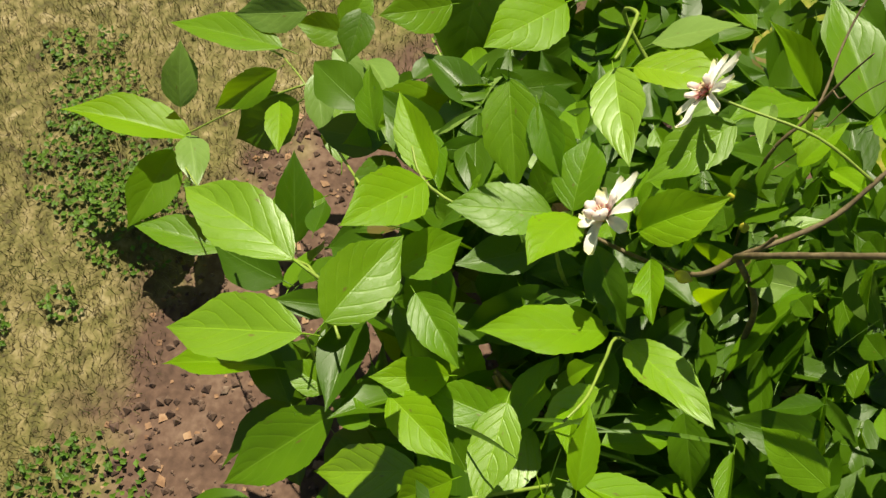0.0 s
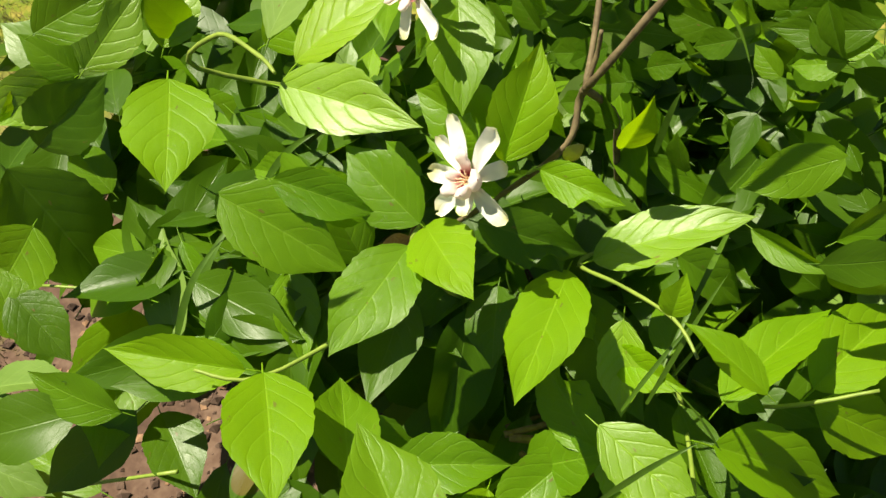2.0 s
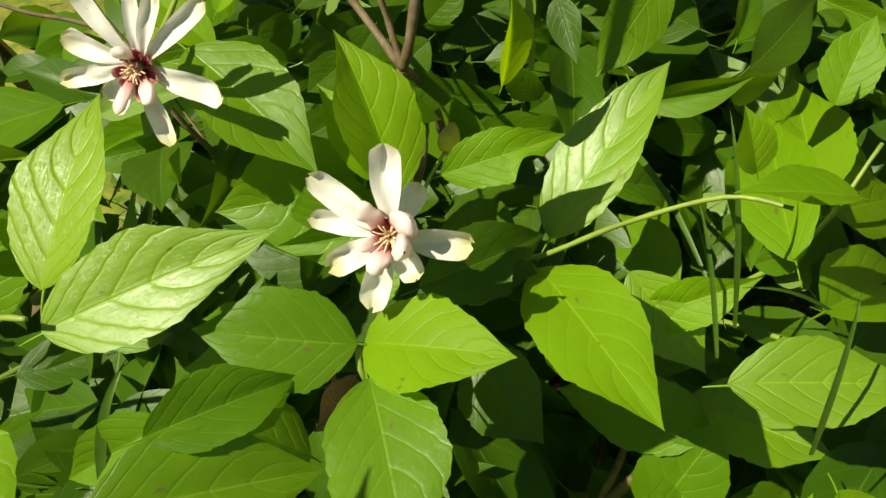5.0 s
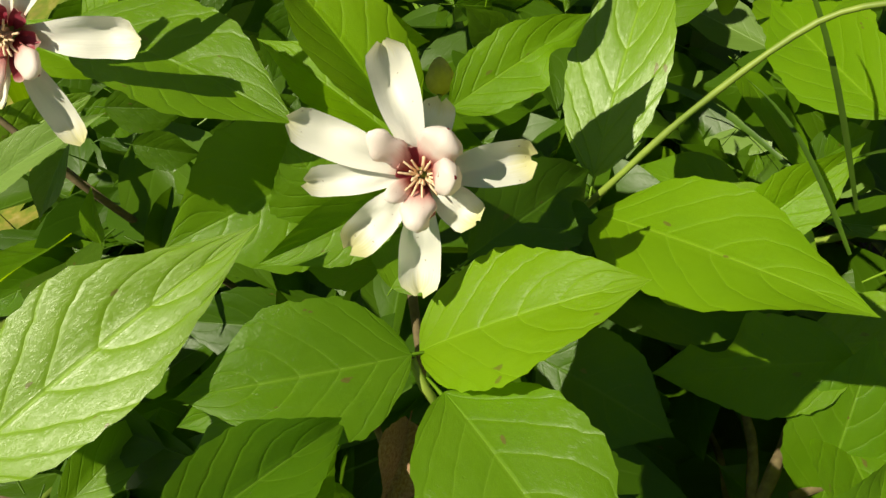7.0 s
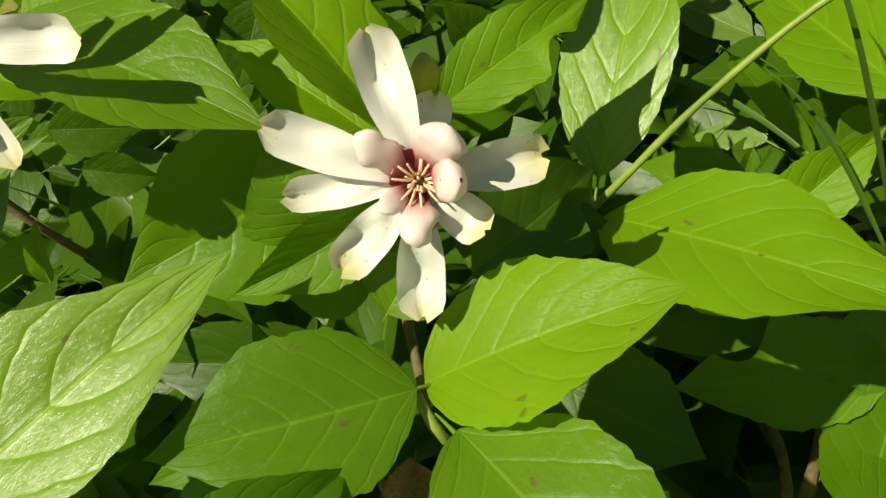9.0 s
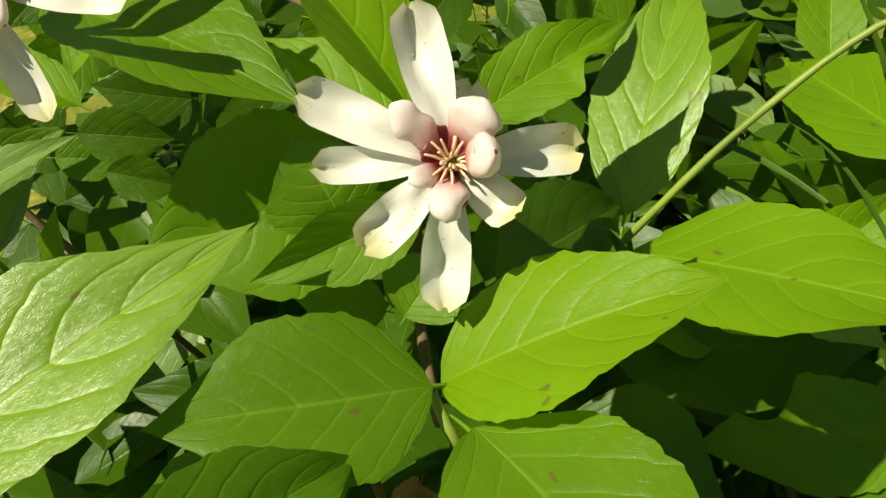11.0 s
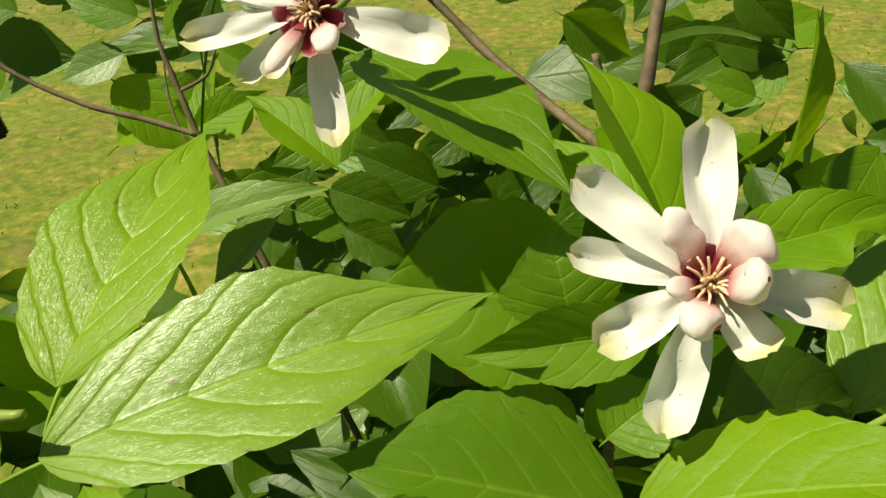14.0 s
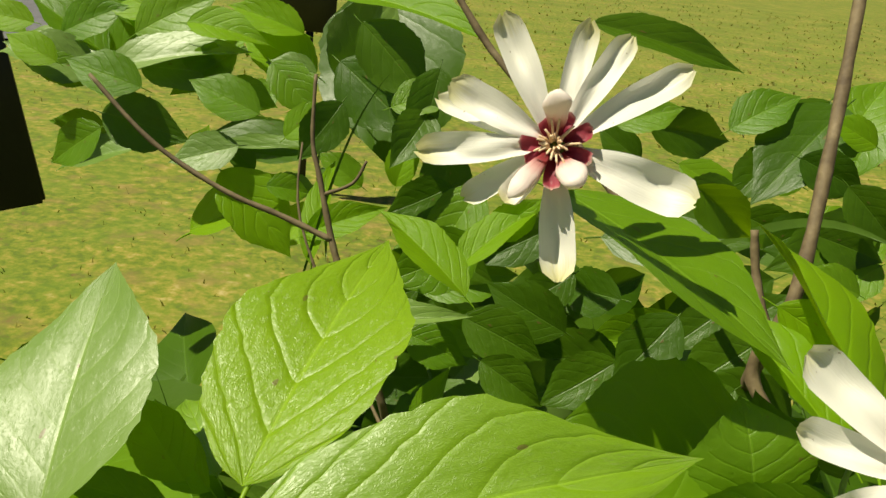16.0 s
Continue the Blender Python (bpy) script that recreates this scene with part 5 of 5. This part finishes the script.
flower((-0.127, 0.063, 0.798), (-0.090, -0.894, 0.439), (-0.120, 0.344, 0.931),
       [(-0.0179, 0.0472, 0.0020, 0.0124, 0.12, 0.10, 0.14),
        (0.0130, 0.0446, 0.0000, 0.0100, 0.12, 0.10, 0.14),
        (0.0269, 0.0379, 0.0030, 0.0104, 0.12, 0.06, 0.14),
        (0.0482, 0.0273, -0.0040, 0.0116, 0.12, 0.08, 0.14),
        (0.0468, -0.0219, 0.0040, 0.0167, 0.12, 0.20, 0.14),
        (0.0010, -0.0470, 0.0000, 0.0132, 0.12, 0.05, 0.14),
        (-0.0183, -0.0219, 0.0080, 0.0096, 0.12, 0.20, 0.14),
        (-0.0482, -0.0006, 0.0000, 0.0124, 0.12, 0.05, 0.14),
        (-0.0363, 0.0227, 0.0020, 0.0132, 0.12, 0.05, 0.14),
        (-0.0414, 0.0213, -0.0120, 0.0100, 0.12, 0.05, 0.14),
        (-0.0315, -0.0165, -0.0080, 0.0100, 0.12, 0.10, 0.14)],
       [(0.0010, 0.0167, 0.0140, 0.0092, 0.7), (0.0084, -0.0175, 0.0120, 0.0092, 0.7), (-0.0159, -0.0205, 0.0120, 0.0076, 0.6)],
       [(0.0139, 0.0048, 0.0060, 0.0060), (-0.0016, -0.0179, 0.0060, 0.0060), (-0.0135, 0.0000, 0.0060, 0.0056), (-0.0040, 0.0094, 0.0060, 0.0056), (0.0130, -0.0076, 0.0060, 0.0064), (-0.0110, -0.0076, 0.0060, 0.0048), (0.0060, 0.0114, 0.0040, 0.0048)], 4)


# a dry leaf caught under the flower
me = blade_mesh("dry_leaf", 77, full=0.5, fold=0.55, arch=0.25, wave=0.12, quilt=0.05)
me.materials.append(LITTER)
dry = new("dry_leaf", me)
dry.matrix_world = leaf_matrix((-0.045, -0.028, 0.592), (-0.072, -0.065, 0.588), 0.034, (0.3, -0.7, 0.7))
dry.parent = shrub
tagged(dry, "curled brown dry leaf caught between the stems")

# yellow buds
def bud(base, tip, r):
    b, t = Vector(base), Vector(tip)
    bm = bmesh.new()
    bmesh.ops.create_uvsphere(bm, u_segments=14, v_segments=10, radius=1.0)
    for v in bm.verts:
        v.co.z = v.co.z * 1.45 + 1.45
        k = 1 - 0.35 * max(0, v.co.z - 1.5)
        tw = 0.06 * math.sin(3 * math.atan2(v.co.y, v.co.x) + v.co.z * 2)
        v.co.x, v.co.y = v.co.x * (k + tw), v.co.y * (k + tw)
    ob = part("bud", bm, BUD, shrub, "closed greenish yellow flower bud")
    ob.matrix_world = Matrix.Translation(b) @ (t - b).to_track_quat("Z", "Y").to_matrix().to_4x4() @ Matrix.Scale(r, 4)


BUD = noise_material("bud_skin", ((0.3, (0.44, 0.40, 0.03)), (0.55, (0.52, 0.47, 0.05)), (0.8, (0.58, 0.53, 0.09))), 1.5, 0.5, 0.1, 0.01, 5)
bud((0.021, 0.088, 0.678), (0.028, 0.108, 0.686), 0.0072)
stem("shoot", [(0.005, 0.06, 0.668), (0.012, 0.075, 0.672), (0.021, 0.088, 0.678)], 0.0014, 0.0012, TWIG, shrub)
bud((0.183, 0.346, 0.500), (0.190, 0.354, 0.512), 0.0062)
bud((-0.10, 0.16, 0.60), (-0.10, 0.155, 0.615), 0.006)
bud((-0.15, 0.14, 0.58), (-0.15, 0.135, 0.592), 0.005)


# ---- lawn, weeds and litter ----
def bed(x, y):
    """How far outside the bare bed a place lies, in metres."""
    e = math.hypot((x - 0.05) / 0.92, (y + 0.06) / 0.66) - 1
    return e * 0.7 + 0.12 * noise.noise(Vector((x * 2.1, y * 2.1, 7))) + 0.05 * noise.noise(Vector((x * 8, y * 8, 2)))


def scatter_blades(name, n, xr, yr, hmin, hmax, wid, material, seed, lean=0.6, power=1.0):
    rnd = np.random.RandomState(seed)
    co, faces = [], []
    made = 0
    while made < n:
        x = rnd.uniform(*xr)
        y = yr[0] + (yr[1] - yr[0]) * rnd.rand() ** power
        e = bed(x, y)
        patch = noise.noise(Vector((x * 5, y * 5, 11)))
        rim = min(x - xr[0], xr[1] - x, y - yr[0], yr[1] - y) + 0.25 * patch
        if e < 0 or rnd.rand() > min(1, e / 0.10 + 0.05) * (0.75 + 0.5 * patch) * min(1, max(0, rim / 0.7)):
            n -= 0.5
            continue
        h = rnd.uniform(hmin, hmax) * (1 + 0.4 * patch)
        a, b, w = rnd.uniform(0, 6.283), rnd.uniform(0, 6.283), rnd.uniform(0.6, 1.3) * wid
        dx, dy, ox, oy = math.cos(a) * w, math.sin(a) * w, math.cos(b) * h * lean * rnd.rand(), math.sin(b) * h * lean * rnd.rand()
        z = height(x, y) if abs(x) < 3 and -2 < y < 4 else 0
        k = len(co)
        co += [(x - dx, y - dy, z - 0.004), (x + dx, y + dy, z - 0.004), (x + ox * 0.4 + dx * 0.8, y + oy * 0.4 + dy * 0.8, z + h * 0.6), (x + ox * 0.4 - dx * 0.8, y + oy * 0.4 - dy * 0.8, z + h * 0.6), (x + ox, y + oy, z + h)]
        faces += [(k, k + 1, k + 2, k + 3), (k + 3, k + 2, k + 4)]
        made += 1
    me = bpy.data.meshes.new(name)
    me.from_pydata(co, [], faces)
    me.materials.append(material)
    return new(name, me)


g1 = scatter_blades("lawn_grass", 150000, (-1.7, 1.6), (-2.5, 0.3), 0.006, 0.026, 0.0009, DRY, 1, 1.6)
tagged(g1, "short dry lawn grass with straw coloured blades beside the bed", "grass", kind="stuff")
g2 = scatter_blades("lawn_grass", 5000, (-3.4, 2.6), (0.2, 7.5), 0.006, 0.018, 0.0020, BLADE, 2, 1.9, 1.8)
g3 = scatter_blades("lawn_grass", 6000, (-9.0, 7.0), (3.5, 15.0), 0.008, 0.030, 0.0070, BLADE, 5, 2.2, 1.2)
tagged(g3, "sunlit far lawn grass reaching to the path", "grass", kind="stuff")
tagged(g2, "sunlit short lawn grass behind the shrub", "grass", kind="stuff")


def weeds(name, seed, spots, n, size, material, label):
    rnd = random.Random(seed)
    co, faces = [], []
    for cx, cy, r in spots:
        for k in range(int(n * r * r * 100)):
            a, q = rnd.uniform(0, 6.283), r * math.sqrt(rnd.random())
            x, y = cx + q * math.cos(a), cy + q * math.sin(a)
            z = height(x, y) + rnd.uniform(0.006, 0.045) * (1.2 - q / r)
            d, L, w = rnd.uniform(0, 6.283), size * rnd.uniform(0.6, 1.3), size * rnd.uniform(0.25, 0.5)
            fx, fy, tilt = math.cos(d), math.sin(d), rnd.uniform(-0.3, 0.5)
            i = len(co)
            co += [(x, y, z), (x + fx * L * 0.5 - fy * w, y + fy * L * 0.5 + fx * w, z + L * 0.5 * tilt + 0.002), (x + fx * L, y + fy * L, z + L * tilt * 0.8), (x + fx * L * 0.5 + fy * w, y + fy * L * 0.5 - fx * w, z + L * 0.5 * tilt + 0.002), (x + fx * L * 0.5, y + fy * L * 0.5, z + L * 0.5 * tilt - 0.001)]
            faces += [(i, i + 4, i + 1), (i + 1, i + 4, i + 2), (i + 2, i + 4, i + 3), (i + 3, i + 4, i)]
    me = bpy.data.meshes.new(name)
    me.from_pydata(co, [], faces)
    me.materials.append(material)
    ob = new(name, me)
    tagged(ob, label, "weeds", kind="stuff")
    return ob


rw = random.Random(4)
spots = [(-0.22, -1.02, 0.16), (-0.12, -0.88, 0.13), (0.42, -0.72, 0.13), (-0.35, -1.10, 0.10)]
spots += [(rw.uniform(-0.8, 0.8), rw.uniform(-1.7, -0.85), rw.uniform(0.04, 0.09)) for _ in range(24)]
weeds("weeds", 1, spots, 170, 0.014, WEED, "low green weeds growing in the dry lawn")
spots = [(rw.uniform(-0.6, 0.6), rw.uniform(-0.1, 0.62), rw.uniform(0.06, 0.13)) for _ in range(34)]
weeds("weeds", 3, spots, 90, 0.026, WEED, "low weeds in the shade under the shrub")


def crumbs(name, seed, n, material, label, category, lo, hi, flat):
    rnd = random.Random(seed)
    co, faces = [], []
    for k in range(n):
        x, y = rnd.uniform(-0.9, 0.8), rnd.uniform(-0.85, 0.6)
        if bed(x, y) > 0.06:
            continue
        r = rnd.uniform(lo, hi) * rnd.random() ** 0.7 + lo * 0.5
        z, i = height(x, y) + r * 0.25, len(co)
        th = rnd.uniform(0, 6.28)
        for (a, b, c) in ((1, 0, 0), (0.2, 0.9, 0.1), (-0.9, 0.2, -0.1), (-0.1, -0.95, 0.1), (0.1, 0.05, 1), (0, 0, -1)):
            j = rnd.uniform(0.7, 1.25)
            co.append((x + r * j * (a * math.cos(th) - b * math.sin(th)), y + r * j * (a * math.sin(th) + b * math.cos(th)), z + r * c * j * flat + r * rnd.uniform(-0.1, 0.2)))
        for a, b in ((0, 1), (1, 2), (2, 3), (3, 0)):
            faces += [(i + a, i + b, i + 4), (i + b, i + a, i + 5)]
    me = bpy.data.meshes.new(name)
    me.from_pydata(co, [], faces)
    me.materials.append(material)
    return tagged(new(name, me), label, category, kind="stuff")


crumbs("soil_clods", 2, 5200, CLOD, "crumbly reddish soil clods on the bed", "soil", 0.003, 0.013, 0.7)
crumbs("leaf_litter", 3, 1500, LITTER, "dry brown leaf litter and bark scraps", "litter", 0.003, 0.012, 0.10)

# tall grass blades growing up through the shrub
rg = random.Random(12)


def tall_blade(base, tip, w, seed):
    b, t = Vector(base), Vector(tip)
    bm = bmesh.new()
    side = (t - b).cross(Vector((0.3, -1, 0.3))).normalized() * w
    prev = None
    for i in range(13):
        u = i / 12
        p = b.lerp(t, u) + Vector((0, 0, 0.16 * (t - b).length * math.sin(math.pi * u)))
        s = side * (1 - u ** 2.5) * (0.6 + 0.4 * min(1, u * 5))
        row = (bm.verts.new(p - s), bm.verts.new(p + Vector((0, 0, -0.25 * w))), bm.verts.new(p + s))
        if prev:
            bm.faces.new((prev[0], prev[1], row[1], row[0]))
            bm.faces.new((prev[1], prev[2], row[2], row[1]))
        prev = row
    ob = add_mesh("grass_blade", bm, WEED)
    return tagged(ob, "long green grass blade growing up through the shrub", "grass blade", group="tall grass blades")


tall_blade((-0.184, -0.261, 0.489), (-0.186, -0.162, 0.587), 0.0045, 0)
tall_blade((-0.195, -0.227, 0.494), (-0.213, -0.131, 0.562), 0.0050, 0)
tall_blade((-0.225, -0.089, 0.561), (-0.202, -0.019, 0.607), 0.0040, 0)
tall_blade((0.203, 0.005, 0.585), (0.193, 0.086, 0.710), 0.0022, 0)
tall_blade((0.232, -0.086, 0.601), (0.260, -0.011, 0.660), 0.0030, 0)
tall_blade((0.191, -0.012, 0.575), (0.186, 0.092, 0.611), 0.0022, 0)
tall_blade((-0.251, 0.258, 0.635), (-0.204, 0.260, 0.784), 0.0009, 0)
tall_blade((-0.250, 0.304, 0.615), (-0.253, 0.330, 0.744), 0.0008, 0)
tall_blade((0.008, 0.298, 0.693), (0.098, 0.231, 0.720), 0.0030, 0)
tall_blade((0.136, 0.211, 0.538), (0.202, 0.004, 0.569), 0.0028, 0)
tall_blade((0.199, 0.031, 0.543), (0.192, 0.156, 0.523), 0.0030, 0)
tall_blade((0.272, 0.024, 0.566), (0.203, 0.027, 0.598), 0.0015, 0)
tall_blade((-0.254, 0.343, 0.700), (-0.233, 0.257, 0.665), 0.0035, 0)
tall_blade((0.078, 0.137, 0.696), (0.080, 0.150, 0.767), 0.0030, 0)
for k in range(26):
    x, y = rg.uniform(-0.35, 0.45), rg.uniform(0.0, 0.5)
    tall_blade((x, y, 0.0), (x + rg.uniform(-0.16, 0.16), y + rg.uniform(-0.2, 0.1), rg.uniform(0.35, 0.62)), rg.uniform(0.0016, 0.0035), k)

# finer grass standing among the stems, behind and under the flowers
rt = random.Random(31)
co, faces = [], []
for k in range(230):
    x, y, h = rt.uniform(-0.34, 0.45), rt.uniform(0.10, 0.75), rt.uniform(0.30, 0.66)
    dx, dy, w = rt.uniform(-0.14, 0.14), rt.uniform(-0.14, 0.10), rt.uniform(0.0010, 0.0030)
    a = rt.uniform(-0.6, 0.6)
    for i in range(7):
        u = i / 6
        px, py, pz = x + dx * u * u, y + dy * u * u, h * (u - 0.18 * u ** 3)
        ww = w * (1 - u ** 2.2) + 0.0001
        co += [(px - ww * math.cos(a), py - ww * math.sin(a), pz), (px + ww * math.cos(a), py + ww * math.sin(a), pz)]
        if i:
            n = len(co)
            faces.append((n - 4, n - 3, n - 1, n - 2))
me = bpy.data.meshes.new("tall_grass")
me.from_pydata(co, [], faces)
me.materials.append(WEED)
tagged(new("tall_grass", me), "fine tall green grass standing among the shrub stems", "grass", kind="stuff")

# ---- label post, road and distance ----
post = new("plant_sign")
tagged(post, "black painted sign board on two posts on the lawn", "sign")


def box(name, size, m, material, parent, bevel=0.004):
    bm = bmesh.new()
    bmesh.ops.create_cube(bm, size=1, matrix=Matrix.Diagonal((*size, 1)))
    bmesh.ops.bevel(bm, geom=bm.edges[:], offset=bevel, segments=2, affect="EDGES")
    ob = part(name, bm, material, parent)
    ob.matrix_world = m
    return ob


box("board", (0.34, 0.022, 0.42), pose(-0.863, 0.723, 0.659, -8, -11, 25), BLACK, post)
box("post", (0.035, 0.03, 0.52), pose(-0.840, 0.752, 0.255, 0, -8, 25), BLACK, post)
back = new("plant_sign")
tagged(back, "small black plant label on a post behind the shrub", "sign")
box("board", (0.24, 0.02, 0.30), pose(-0.70, 2.42, 0.66, -10, 0, 5), BLACK, back)
box("post", (0.022, 0.02, 0.55), pose(-0.66, 2.45, 0.27, 0, 0, 5), BLACK, back)
bm = bmesh.new()
for i in range(41):
    y = 4.45 + 1.5 * i
    a = bm.verts.new((-2.35 - 0.22 * (y - 4.5) - 0.04 * math.sin(y * 2), y, 0.014))
    b = bm.verts.new((-7.5 - 0.22 * (y - 5), y, 0.014))
    if i:
        bm.faces.new((la, a, b, lb))
    la, lb = a, b
road = add_mesh("road", bm, ROAD)
tagged(road, "grey asphalt path at the far edge of the lawn", "road", kind="structure")
